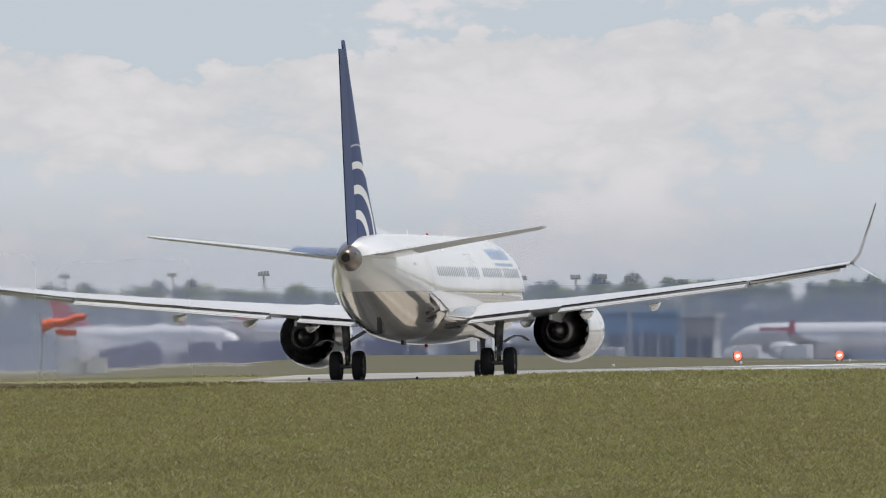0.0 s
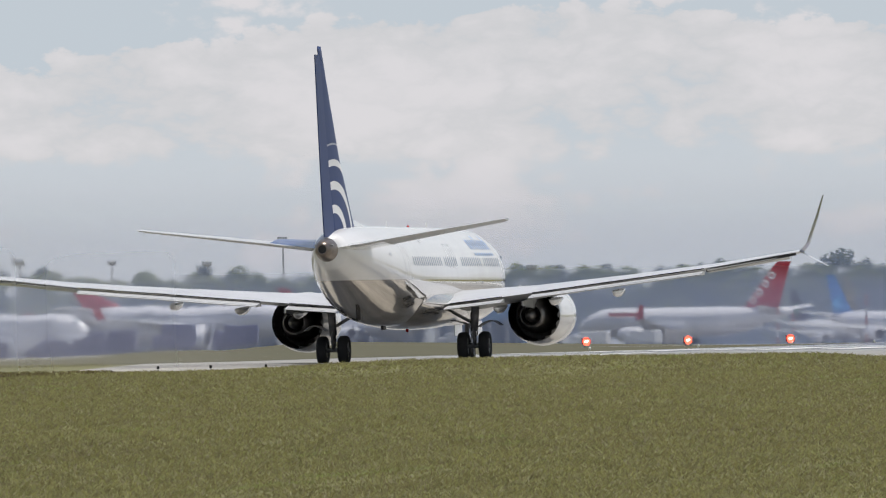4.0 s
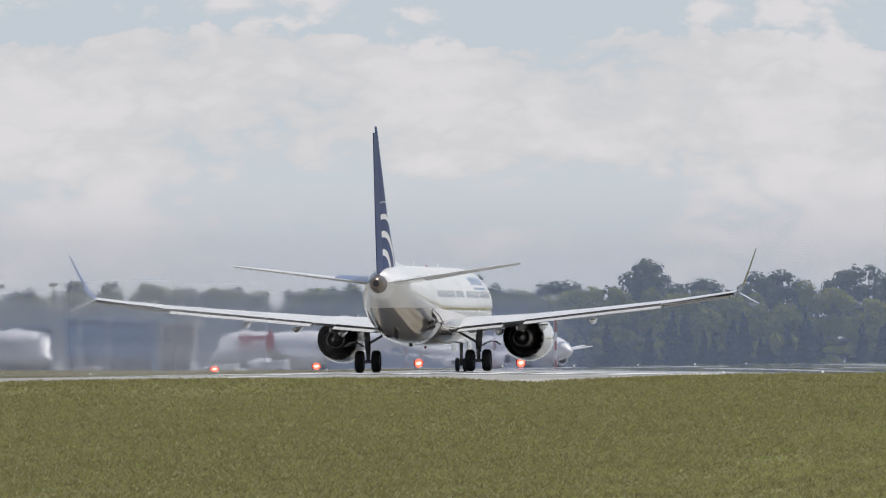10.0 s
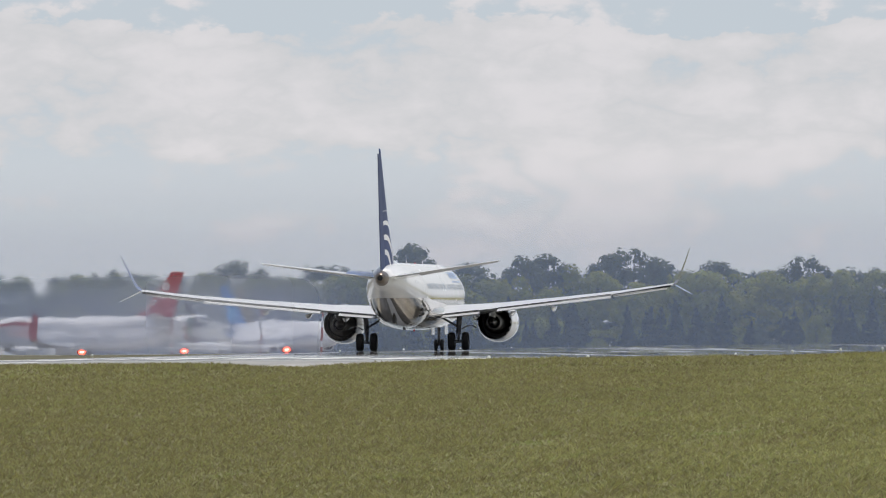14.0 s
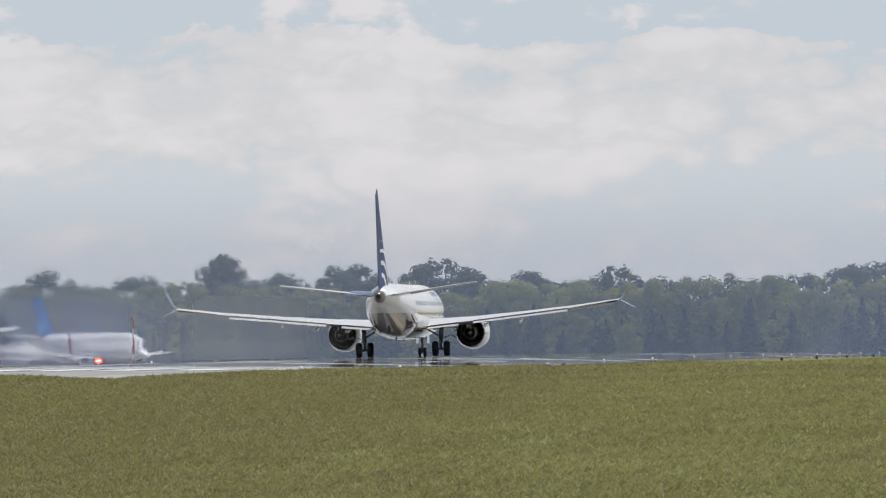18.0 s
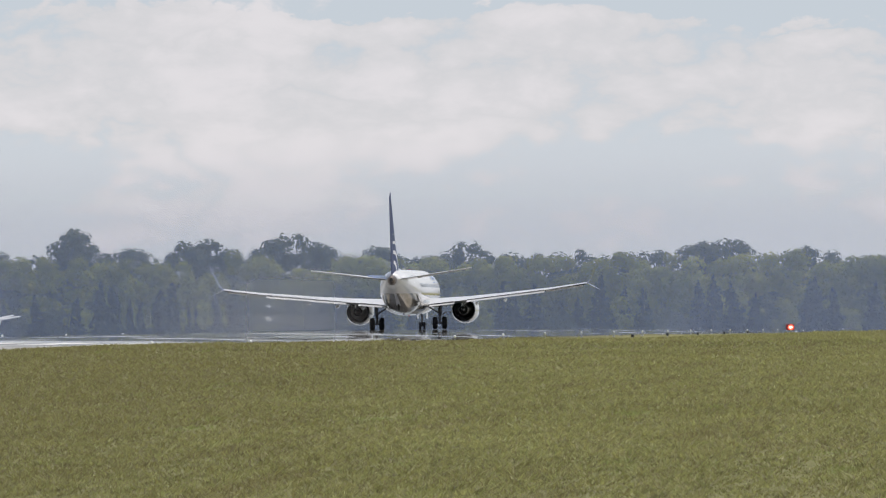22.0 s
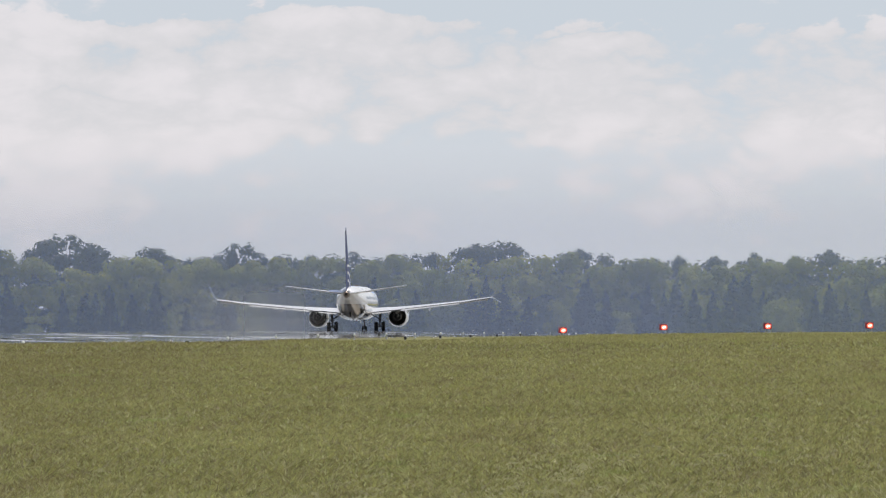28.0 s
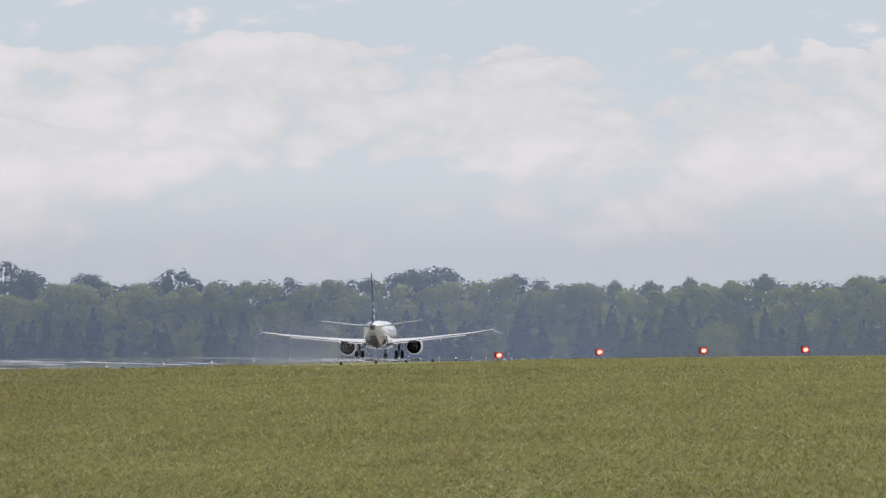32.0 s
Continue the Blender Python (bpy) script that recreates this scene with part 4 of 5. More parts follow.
    for s in (-1, 1):
        gx = s * 2.86
        leg = new("main_gear")
        leg.parent = root
        part("strut", tube((gx, 0, 0.5), (gx, 0.05, 1.25), 0.085, 0.085), STEEL, leg, "polished oleo strut", True)
        part("strut_housing", tube((gx, 0.05, 1.15), (gx + s * 0.08, 0.1, 2.35), 0.15, 0.17, 14), GEAR, leg, "grey gear leg", True)
        part("axle", tube((gx - 0.62, 0, 0.56), (gx + 0.62, 0, 0.56), 0.09), GEAR, leg)
        part("side_brace", tube((gx, 0.05, 1.45), (gx - s * 1.05, 0.1, 2.05), 0.065, 0.065), GEAR, leg)
        bm = tube((gx, -0.18, 1.3), (gx, -0.42, 0.95), 0.04)
        tube((gx, -0.42, 0.95), (gx, -0.12, 0.6), 0.04, 0.04, 10, bm)
        part("torque_link", bm, GEAR, leg)
        bm = tube((gx + s * 0.1, 0.15, 1.0), (gx + s * 0.15, 0.2, 2.0), 0.025)
        tube((gx - s * 0.12, -0.1, 0.7), (gx - s * 0.1, -0.1, 1.9), 0.02, 0.02, 8, bm)
        part("brake_hose", bm, RUBBER, leg)
        dr = [[(gx + s * (0.22 + 0.9 * u), y, 1.35 + 0.42 * math.sin(u * 2.2) - 0.30 * u), (gx + s * (0.22 + 0.9 * u), y, 1.31 + 0.42 * math.sin(u * 2.2) - 0.30 * u)] for u in (0, 0.25, 0.5, 0.75, 1.0) for y in (0,)]
        rings = [[(a[0], 0.5, a[2]), (a[0], -0.45, a[2]), (b[0], -0.45, b[2]), (b[0], 0.5, b[2])] for a, b in dr]
        part("gear_door", loft(rings), GEAR, leg, "curved outer gear door")
        tyre_pair(leg, gx, 0, 0.565, 0.42, 0.43)
    leg = new("nose_gear")
    leg.parent = root
    part("strut", tube((0, 17.17, 0.34), (0, 17.3, 1.9), 0.08, 0.1), GEAR, leg, "", True)
    part("axle", tube((-0.3, 17.17, 0.345), (0.3, 17.17, 0.345), 0.06), GEAR, leg)
    part("drag_brace", tube((0, 17.2, 1.0), (0, 18.3, 1.7), 0.045), GEAR, leg)
    for s in (-1, 1):
        part("gear_door", box(bmesh.new(), s * 0.42 - 0.02, s * 0.42 + 0.02, 16.6, 18.6, 1.0, 1.6, 0.01), WHITE, leg, "open nose gear door")
    tyre_pair(leg, 0, 17.17, 0.345, 0.2, 0.2)
    return root


AIRLINER = airliner()


def exhaust_plume():
    """Hot air streaming back from the engines: clear, thin, wavy pieces that ride behind the airliner."""
    root = new("exhaust_plume")
    tagged(root, "clear shimmering hot exhaust air behind the airliner", "heat haze")
    for j, (y, x0, x1, z1) in enumerate(((-27, -24, 1, 8.5), (-60, -28, 1, 8.5))):
        nx, nz = int((x1 - x0) / 0.16), int(z1 / 0.16)
        vs = []
        for side in (0, 1):
            for k in range(nz + 1):
                for i in range(nx + 1):
                    u, w = i / nx, k / nz
                    rim = ease(min(u, 1 - u) / 0.16) * ease(min(w * 1.6, 1 - w) / 0.30)
                    x, z = x0 + (x1 - x0) * u, 0.08 + z1 * w
                    h = 0.0
                    if side:
                        h = 0.02 + rim * (0.9 + 0.12 * noise.noise(Vector((x * 0.9, z * 0.9, 7.0 * j))) + 0.07 * noise.noise(Vector((x * 2.1, z * 1.6, 3 + 7.0 * j))))
                    vs.append((x, y - h, z))
        m = (nx + 1) * (nz + 1)

        def at(i, k, side):
            return side * m + k * (nx + 1) + i

        fs = []
        for k in range(nz):
            for i in range(nx):
                fs.append((at(i, k, 0), at(i, k + 1, 0), at(i + 1, k + 1, 0), at(i + 1, k, 0)))
                fs.append((at(i, k, 1), at(i + 1, k, 1), at(i + 1, k + 1, 1), at(i, k + 1, 1)))
        ob = obj("plume_section", vs, fs, HOT_AIR, root, smooth=True)
        ob.visible_shadow = False
    return root


PLUME = exhaust_plume()

# ---- places by bearing ----


def spot(u, d, lift=0.0):
    """A place on the ground: u in units of 1/22000 of a radian right of the runway's direction (zero at 585), at distance d along it."""
    x = d * math.tan((u - 585.0) / 22000.0)
    return Vector((x, d, land(x, d) + lift))


# ---- parked airliners ----


def parked(name, at, yaw, size, tail_mat, label, crest=None, fin_h=1.0):
    """A stationary airliner on the apron: nose along its own +y."""
    root = new(name)
    tagged(root, label, "airplane", "parked airliners")
    prof = ((17.0, 2.9, 0.06, 0.06), (16.6, 2.95, 0.5, 0.48), (15.7, 3.1, 1.0, 1.0), (14.4, 3.3, 1.45, 1.5), (12.6, 3.45, 1.85, 1.95), (10, 3.5, 1.95, 2.05), (0, 3.5, 1.95, 2.05), (-8, 3.5, 1.95, 2.05),
            (-11, 3.75, 1.75, 1.75), (-14, 4.15, 1.3, 1.3), (-17, 4.55, 0.75, 0.8), (-19.5, 4.8, 0.25, 0.3))
    body = part("fuselage", loft([ring(0, y, z, a, b, 24) for y, z, a, b in prof]), DIMMED_WHITE, root, "white fuselage", True)
    for s in (-1, 1):
        part("wing", loft([foil(s * x, le, te, z, 0.9) for x, le, te, z in ((1.2, 5.0, -2.0, 2.2), (5.5, 2.0, -2.2, 2.7), (16.5, -4.2, -5.6, 4.0))]), GREY_PAINT, root)
        if size > 0.9:
            part("winglet", loft([foil(s * x, le, te, z, 0.4, (1, 0, 0)) for x, le, te, z in ((16.5, -4.2, -5.6, 4.0), (17.0, -5.2, -5.9, 6.0))]), tail_mat, root)
        part("tailplane", loft([foil(s * x, le, te, z, 0.7) for x, le, te, z in ((0.4, -14.2, -17.8, 4.9), (6.3, -17.6, -19.2, 5.6))]), GREY_PAINT, root)
        en = part("engine", loft([ring(s * 5.4, y, 1.75, r, r, 20) for y, r in ((5.8, 0.8), (6.0, 1.0), (5.0, 1.15), (3.0, 1.1), (1.6, 0.8), (1.65, 0.7), (5.6, 0.75))], False), DIMMED_WHITE, root, "", True)
        part("fan", loft([ring(s * 5.4, y, 1.75, r, r, 16) for y, r in ((5.4, 0.8), (5.45, 0.2), (5.7, 0.02))]), DARK_METAL, en)
        part("pylon", box(bmesh.new(), s * 5.4 - 0.15, s * 5.4 + 0.15, -0.5, 4.5, 2.5, 2.95, 0.03), DIMMED_WHITE, en)
        leg = part("main_gear", tube((s * 2.9, -1.0, 0.5), (s * 2.9, -1.0, 2.4), 0.14), GEAR, root)
        for dx in (-0.42, 0.42):
            bm = loft([[(s * 2.9 + dx + p[0], -1.0 + p[1], 0.56 + p[2]) for p in r] for r in wheel_mesh(0.56, 0.4)], False)
            part("tyre", bm, RUBBER, leg, "", True)
    leg = part("nose_gear", tube((0, 13.0, 0.35), (0, 13.0, 1.9), 0.1), GEAR, root)
    for dx in (-0.2, 0.2):
        part("tyre", loft([[(dx + p[0], 13.0 + p[1], 0.36 + p[2]) for p in r] for r in wheel_mesh(0.36, 0.2)], False), RUBBER, leg, "", True)
    fin = part("fin", loft([foil(0, le, te, 5.2 + (z - 5.2) * fin_h, 0.5, (1, 0, 0)) for le, te, z in ((-10.8, -17.0, 5.2), (-11.6, -17.3, 5.7), (-16.6, -19.2, 11.4), (-17.2, -19.4, 11.8))]), tail_mat, root, "coloured tail fin")
    if crest == "roundels":
        for i in range(4):
            for s in (-1, 1):
                y, z = -13.1 - i * 1.05, 6.4 + i * 1.15
                k = 14
                bm = loft([[(s * (0.22 - 0.012 * i), y + r * math.cos(2 * math.pi * j / k), z + r * 0.9 * math.sin(2 * math.pi * j / k)) for j in range(k)] for r in (0.62, 0.3)], False)
                part("tail_roundel", bm, WHITE, fin, "white ring on the tail")
    if crest == "facets":
        for s in (-1, 1):
            bm = bmesh.new()
            v = [bm.verts.new((s * x, a, b)) for x, a, b in ((0.26, -12.1, 5.75), (0.24, -14.9, 8.4), (0.20, -17.2, 7.0), (0.20, -17.0, 5.75))]
            bm.faces.new(v)
            part("tail_facet", bm, PALE_BLUE, fin, "paler blue facet on the tail")
    if crest == "chevron":
        for s in (-1, 1):
            bm = bmesh.new()
            for d in (-1, 1):
                v = [bm.verts.new((s * 0.24, a, 8.0 + d * b)) for a, b in ((-15.2, 0), (-15.9, 0), (-16.9, 1.3), (-16.3, 1.3))]
                bm.faces.new(v)
            part("tail_chevron", bm, GREEN_PAINT, fin, "green chevron on the tail")
    # window line and cockpit glass
    for s in (-1, 1):
        for i in range(28):
            y = 11.0 - i * 0.72
            bm = bmesh.new()
            v = [bm.verts.new((s * 1.945, y + a, 4.0 + b)) for a, b in ((-0.14, -0.2), (0.14, -0.2), (0.14, 0.2), (-0.14, 0.2))]
            bm.faces.new(v)
            part("window", bm, WINDOW_DARK, body)
        bm = bmesh.new()
        v = [bm.verts.new(p) for p in ((s * 0.15, 15.42, 4.12), (s * 1.0, 14.95, 4.1), (s * 1.05, 14.5, 4.55), (s * 0.15, 14.85, 4.72))]
        bm.faces.new(v)
        part("cockpit_window", bm, WINDOW_DARK, body)
        if crest == "roundels":
            bm = bmesh.new()
            v = [bm.verts.new((s * 1.9, y, z)) for y, z in ((10.6, 4.45), (5.4, 4.45), (5.4, 4.95), (10.6, 4.95))]
            bm.faces.new(v)
            part("title_bar", bm, RED_PAINT, body, "red title stripe near the nose")
    root.matrix_basis = Matrix.Translation(at) @ pose(0, 0, 0, 0, 0, yaw) @ Matrix.Diagonal((size, size, size, 1))
    return root


# yaw: degrees counter-clockwise from the runway's direction
parked("parked_airliner", spot(-1868, 1690), 62, 0.97, RED_PAINT, "white parked airliner with red tail carrying white rings", "roundels")
parked("parked_airliner", spot(-1495, 1720), -142, 0.83, SKY_BLUE, "white parked jet with two-tone blue tail", "facets")
parked("parked_airliner", spot(-1505, 1810), -154, 0.86, TAN_PAINT, "white parked jet with sand-coloured tail behind another jet")
parked("parked_airliner", spot(-1590, 1850), -145, 0.70, NAVY, "small white parked jet with navy tail and green chevron", "chevron")
parked("parked_airliner", spot(-2728, 1640), -112, 0.98, RED_PAINT, "white parked airliner with low red tail on the apron", None, 0.36)
parked("parked_airliner", spot(-2440, 1700), -132, 0.88, RED_PAINT, "white parked airliner with low red tail on the apron", None, 0.6)
parked("parked_airliner", spot(-3070, 1780), -114, 0.92, RED_PAINT, "white parked airliner with red tail on the apron", None, 0.7)


# ---- apron, terminal and masts ----


def apron():
    ys = list(range(1246, 2050, 67))
    vs, fs = [], []
    for y in ys:
        for u in (-3700, -2900, -2100, -1330):
            p = spot(u, y, 0.02)
            vs.append(p)
    n = 4
    fs = [(j * n + i, j * n + i + 1, (j + 1) * n + i + 1, (j + 1) * n + i) for j in range(len(ys) - 1) for i in range(n - 1)]
    obj("apron", vs, fs, APRON, label="pale concrete aircraft apron", kind="structure", category="pavement")


apron()


def terminal(at, w, d, h, yaw, roof, wall, label, bays):
    root = new("terminal_building")
    tagged(root, label, "building")
    body = part("wall", box(bmesh.new(), -w / 2, w / 2, -d / 2, d / 2, -2.0, h), wall, root)
    part("roof", box(bmesh.new(), -w / 2 - 0.8, w / 2 + 0.8, -d / 2 - 1.2, d / 2 + 0.8, h, h + 0.55, 0.1), roof, root, "flat overhanging roof")
    part("fascia", box(bmesh.new(), -w / 2 - 0.3, w / 2 + 0.3, -d / 2 - 0.5, -d / 2 - 0.02, h * 0.62, h * 0.95, 0.05), roof, root)
    for i in range(bays):
        x = -w / 2 + (i + 0.5) * w / bays
        win = part("window", box(bmesh.new(), x - w / bays * 0.36, x + w / bays * 0.36, -d / 2 - 0.12, -d / 2 + 0.1, 0.5, h * 0.56), GLASSY, root)
        part("mullion", box(bmesh.new(), x - 0.06, x + 0.06, -d / 2 - 0.2, -d / 2 - 0.1, 0.5, h * 0.56), POLE, win)
        part("column", tube((x - w / bays * 0.5, -d / 2 - 0.9, -1.0), (x - w / bays * 0.5, -d / 2 - 0.9, h * 0.62), 0.22), CONCRETE, root)
    root.matrix_basis = Matrix.Translation(at) @ pose(0, 0, 0, 0, 0, yaw)
    return root


terminal(spot(-2210, 1930), 13.5, 14, 8.0, 4, BLUE_ROOF, BLUE_ROOF, "low terminal block with a blue metal roof", 5)
terminal(spot(-2105, 1950), 7.0, 12, 7.4, 2, CONCRETE, FACADE, "pale grey apron building beside the blue terminal", 3)
terminal(spot(-2420, 2050), 22.0, 16, 6.6, 3, BLUE_ROOF, FACADE, "long low grey terminal wing", 8)
terminal(spot(-2800, 2080), 44.0, 16, 6.0, 3, CONCRETE, FACADE, "long low grey hangar behind the apron", 12)


def van(at, yaw, paint, label):
    root = new("service_van")
    tagged(root, label, "vehicle")
    part("body", box(bmesh.new(), -1.0, 1.0, -2.4, 1.3, 0.45, 2.25, 0.14), paint, root)
    part("cab", box(bmesh.new(), -0.98, 0.98, 1.32, 2.5, 0.45, 1.75, 0.25), paint, root)
    part("windscreen", box(bmesh.new(), -0.85, 0.85, 1.9, 2.44, 1.25, 1.72, 0.1), GLASSY, root)
    for sx in (-1, 1):
        for y in (-1.6, 1.7):
            part("wheel", loft([[(sx * 0.9 + p[0], y + p[1], 0.36 + p[2]) for p in r] for r in wheel_mesh(0.36, 0.24)], False), RUBBER, root, "", True)
    root.matrix_basis = Matrix.Translation(at) @ pose(0, 0, 0, 0, 0, yaw)


van(spot(-1930, 1640), 70, FACADE, "pale grey service van beside a parked airliner")
van(spot(-1875, 1650), 95, CONCRETE, "grey service van beside a parked airliner")
van(spot(-2020, 1660), 80, WHITE, "white service van beside a parked airliner")
van(spot(-2260, 1720), 60, FACADE, "grey service van on the apron")
van(spot(-2860, 1520), 85, NAVY, "dark blue service van filling the dark band under the aircraft")


# added row, standing in for a truck and the shade beneath the parked aircraft
for u, d, yaw in ((-3140, 1540, 80), (-3085, 1530, 95), (-2985, 1530, 88), (-2920, 1510, 92), (-2760, 1400, 85), (-2650, 1410, 94)):
    van(spot(u, d), yaw, NAVY, "dark blue service van filling the dark band under the aircraft")


def flood_mast(at, h, label="tall galvanised floodlight mast on the apron"):
    root = new("floodlight_mast")
    tagged(root, label, "lamp post", "apron floodlights")
    part("pole", tube((0, 0, 0), (0, 0, h), 0.22, 0.12), POLE, root)
    hd = part("lamp_frame", box(bmesh.new(), -0.8, 0.8, -0.15, 0.15, h - 0.15, h + 0.1, 0.03), POLE, root)
    for dx in (-0.6, -0.2, 0.2, 0.6):
        part("floodlight", box(bmesh.new(), dx - 0.16, dx + 0.16, -0.45, -0.1, h + 0.1, h + 0.6, 0.05), FACADE, hd)
    root.matrix_basis = Matrix.Translation(at)


for u, h in ((-2410, 12.6), (-2315, 13.2), (-2268, 13.4), (-2220, 13.2), (-2125, 12.6), (-3220, 13.0), (-3032, 13.4), (-2569, 16.5), (-2700, 13.0), (-2870, 13.2)):
    flood_mast(spot(u, 1900), h)


def banded_pole(at, h):
    root = new("warning_pole")
    tagged(root, "red and white banded warning pole", "pole", "banded poles")
    k = 5
    # both band colours are dulled to carry the haze
    for i in range(k):
        part("band", tube((0, 0, h * i / k), (0, 0, h * (i + 1) / k), 0.13), HAZED_RED if i % 2 == 0 else DIMMED_WHITE, root)
    part("cap", tube((0, 0, h), (0, 0, h + 0.3), 0.20, 0.1), HAZED_RED, root)
    root.matrix_basis = Matrix.Translation(at)


for u, d, h in ((-1534, 1500, 5.6), (-1426, 1500, 5.5), (-1691, 1500, 4.4), (-1664, 1500, 3.4)):
    banded_pole(spot(u, d), h)


def windsock(at):
    root = new("windsock")
    tagged(root, "orange fabric windsock streaming from a steel pole", "windsock")
    part("pole", tube((0, 0, 0), (0, 0, 4.6), 0.07, 0.05), POLE, root)
    k = 16
    rings = []
    for i in range(9):
        u = i / 8
        r = 0.55 * (1 - 0.5 * u) * (1 + 0.05 * math.sin(i * 2.3))
        c = Vector((0.1 + 3.5 * u, 0, 3.35 + 1.3 * u - 0.5 * u * u + 0.1 * math.sin(u * 9)))
        rings.append([(c.x, c.y + r * math.cos(2 * math.pi * j / k), c.z + r * math.sin(2 * math.pi * j / k)) for j in range(k)])
    for i in range(4):
        part("sock_section", loft(rings[2 * i:2 * i + 3], False), ORANGE, root, "orange fabric", True)
    root.matrix_basis = Matrix.Translation(at)


windsock(spot(-3262, 1000))


def hut(at, w, h, mat, label):
    root = new("equipment_cabinet")
    tagged(root, label, "cabinet")
    part("body", box(bmesh.new(), -w / 2, w / 2, -0.8, 0.8, 0, h, 0.06), mat, root)
    part("lid", box(bmesh.new(), -w / 2 - 0.08, w / 2 + 0.08, -0.9, 0.9, h, h + 0.1, 0.02), mat, root)
    part("door", box(bmesh.new(), -0.4, 0.4, -0.84, -0.78, 0.1, h - 0.15), FACADE, root)
    root.matrix_basis = Matrix.Translation(at)


hut(spot(-3186, 1200), 4.2, 1.5, WHITE, "low white equipment cabinet in the grass")


def board(at):
    root = new("marker_board")
    tagged(root, "orange marker board on two thin posts", "sign")
    part("panel", box(bmesh.new(), -0.85, 0.85, -0.04, 0.04, 2.75, 3.2, 0.02), ORANGE, root)
    for x in (-0.7, 0.7):
        part("post", tube((x, 0.05, 0), (x, 0.05, 2.8), 0.04), POLE, root)
    root.matrix_basis = Matrix.Translation(at)


board(spot(-3218, 1010))


# ---- approach slope lights, runway edge lights ----


def papi(at, r):
    root = new("approach_slope_light")
    tagged(root, "orange approach slope light glowing red in the grass", "runway light", "approach slope lights")
    hs = part("housing", box(bmesh.new(), -0.38, 0.38, -0.35, 0.75, 0.32, 0.82, 0.05), RED_PAINT, root, "red-orange metal housing")
    for x in (-0.22, 0.22):
        for y in (-0.2, 0.6):
            part("leg", tube((x, y, 0), (x, y, 0.32), 0.03), POLE, root)
    k = 20

    def disc(cx, cz, rx, rz, y):
        bm = bmesh.new()
        bm.faces.new([bm.verts.new((cx + rx * math.cos(2 * math.pi * j / k), y, cz + rz * math.sin(2 * math.pi * j / k))) for j in range(k)])
        return bm

    part("hood", box(bmesh.new(), -0.40, 0.40, -0.55, -0.20, 0.84, 0.88, 0.01), RED_PAINT, root)
    ln = part("lens", disc(0.06, 0.58, r, r * (1.15 if r > 0.3 else 0.85), -0.362), LAMP_RED, root, "lit red lens widened by its glow")
    for i, (x, z, q) in enumerate(((0.02, 0.56, 0.42), (0.14, 0.60, 0.36))):
        part("lamp_core", disc(x, z, q * r, 0.8 * q * r, -0.368 - 0.004 * i), LAMP_CORE, ln)
    root.matrix_basis = Matrix.Translation(at)


# left lenses are larger, their glow in the haze built into the disc
for u in (-2030, -1850, -1669, -1488):
    papi(spot(u, 1098, 0.0), 0.34)
for u in (0, 178, 362, 542):
    papi(spot(u, 1098, 0.03), 0.25)


def edge_light(at, proto=[]):
    if proto:
        return copy_thing(proto[0], Matrix.Translation(at))
    root = new("runway_edge_light")
    tagged(root, "small white runway edge light on a short stem", "runway light", "runway edge lights")
    part("base", tube((0, 0, 0), (0, 0, 0.06), 0.12, 0.10), POLE, root)
    part("stem", tube((0, 0, 0.05), (0, 0, 0.3), 0.035), POLE, root)
    part("lamp", loft([[(r * math.cos(2 * math.pi * j / 12), r * math.sin(2 * math.pi * j / 12), z) for j in range(12)] for z, r in ((0.28, 0.06), (0.33, 0.085), (0.41, 0.08), (0.47, 0.02))]), LENS_WHITE, root, "clear glass dome", True)
    root.matrix_basis = Matrix.Translation(at)
    proto.append(root)
    return root


def marker(at, proto=[]):
    if proto:
        return copy_thing(proto[0], Matrix.Translation(at))
    root = new("marker_light")
    tagged(root, "dark unlit marker light standing in the grass", "runway light", "dark marker lights")
    part("stem", tube((0, 0, 0), (0, 0, 0.25), 0.035), POLE, root)
    part("lamp", box(bmesh.new(), -0.085, 0.085, -0.085, 0.085, 0.22, 0.41, 0.03), RUBBER, root, "black lamp housing")
    root.matrix_basis = Matrix.Translation(at)
    proto.append(root)
    return root


for k in range(24):
    y = 525 + 60 * k
    for s in (-1, 1):
        if s < 0 and y < 700:
            continue
        x = RUNWAY_X + s * 24.0
        edge_light(Vector((x, y - (18 if s < 0 else 0), land(x, y))))
for k in range(9):
    y = 545 + 61 * k
    x = -31.0
    marker(Vector((x, y, land(x, y))))
for u in (-2788, -2695, -2597, -2501, -2404, -2310):
    m = marker(spot(u, 426))
    m.matrix_basis = m.matrix_basis @ Matrix.Diagonal((0.5, 0.5, 0.55, 1))


# ---- thin veil sheets standing in for haze over the apron and before the woods ----


def add_haze_sheet(u0, u1, d, h, mat, label):
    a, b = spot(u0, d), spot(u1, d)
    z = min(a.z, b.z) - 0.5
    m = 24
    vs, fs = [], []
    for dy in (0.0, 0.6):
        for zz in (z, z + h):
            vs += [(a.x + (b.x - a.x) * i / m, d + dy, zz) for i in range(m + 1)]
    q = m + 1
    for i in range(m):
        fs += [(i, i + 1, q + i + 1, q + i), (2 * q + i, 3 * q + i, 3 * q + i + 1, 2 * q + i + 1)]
    ob = obj("haze_sheet", vs, fs, mat, label=label, category="heat haze", kind="structure")
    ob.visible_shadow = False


add_haze_sheet(-4200, -1345, 1385, 62, APRON_VEIL, "thin softening sheet with a pale veil standing in for haze over the apron")
add_haze_sheet(-5200, 2200, 2400, 112, WOODS_VEIL, "thin bluish veil sheet standing in for haze before the woods")

# ---- woods along the far side ----


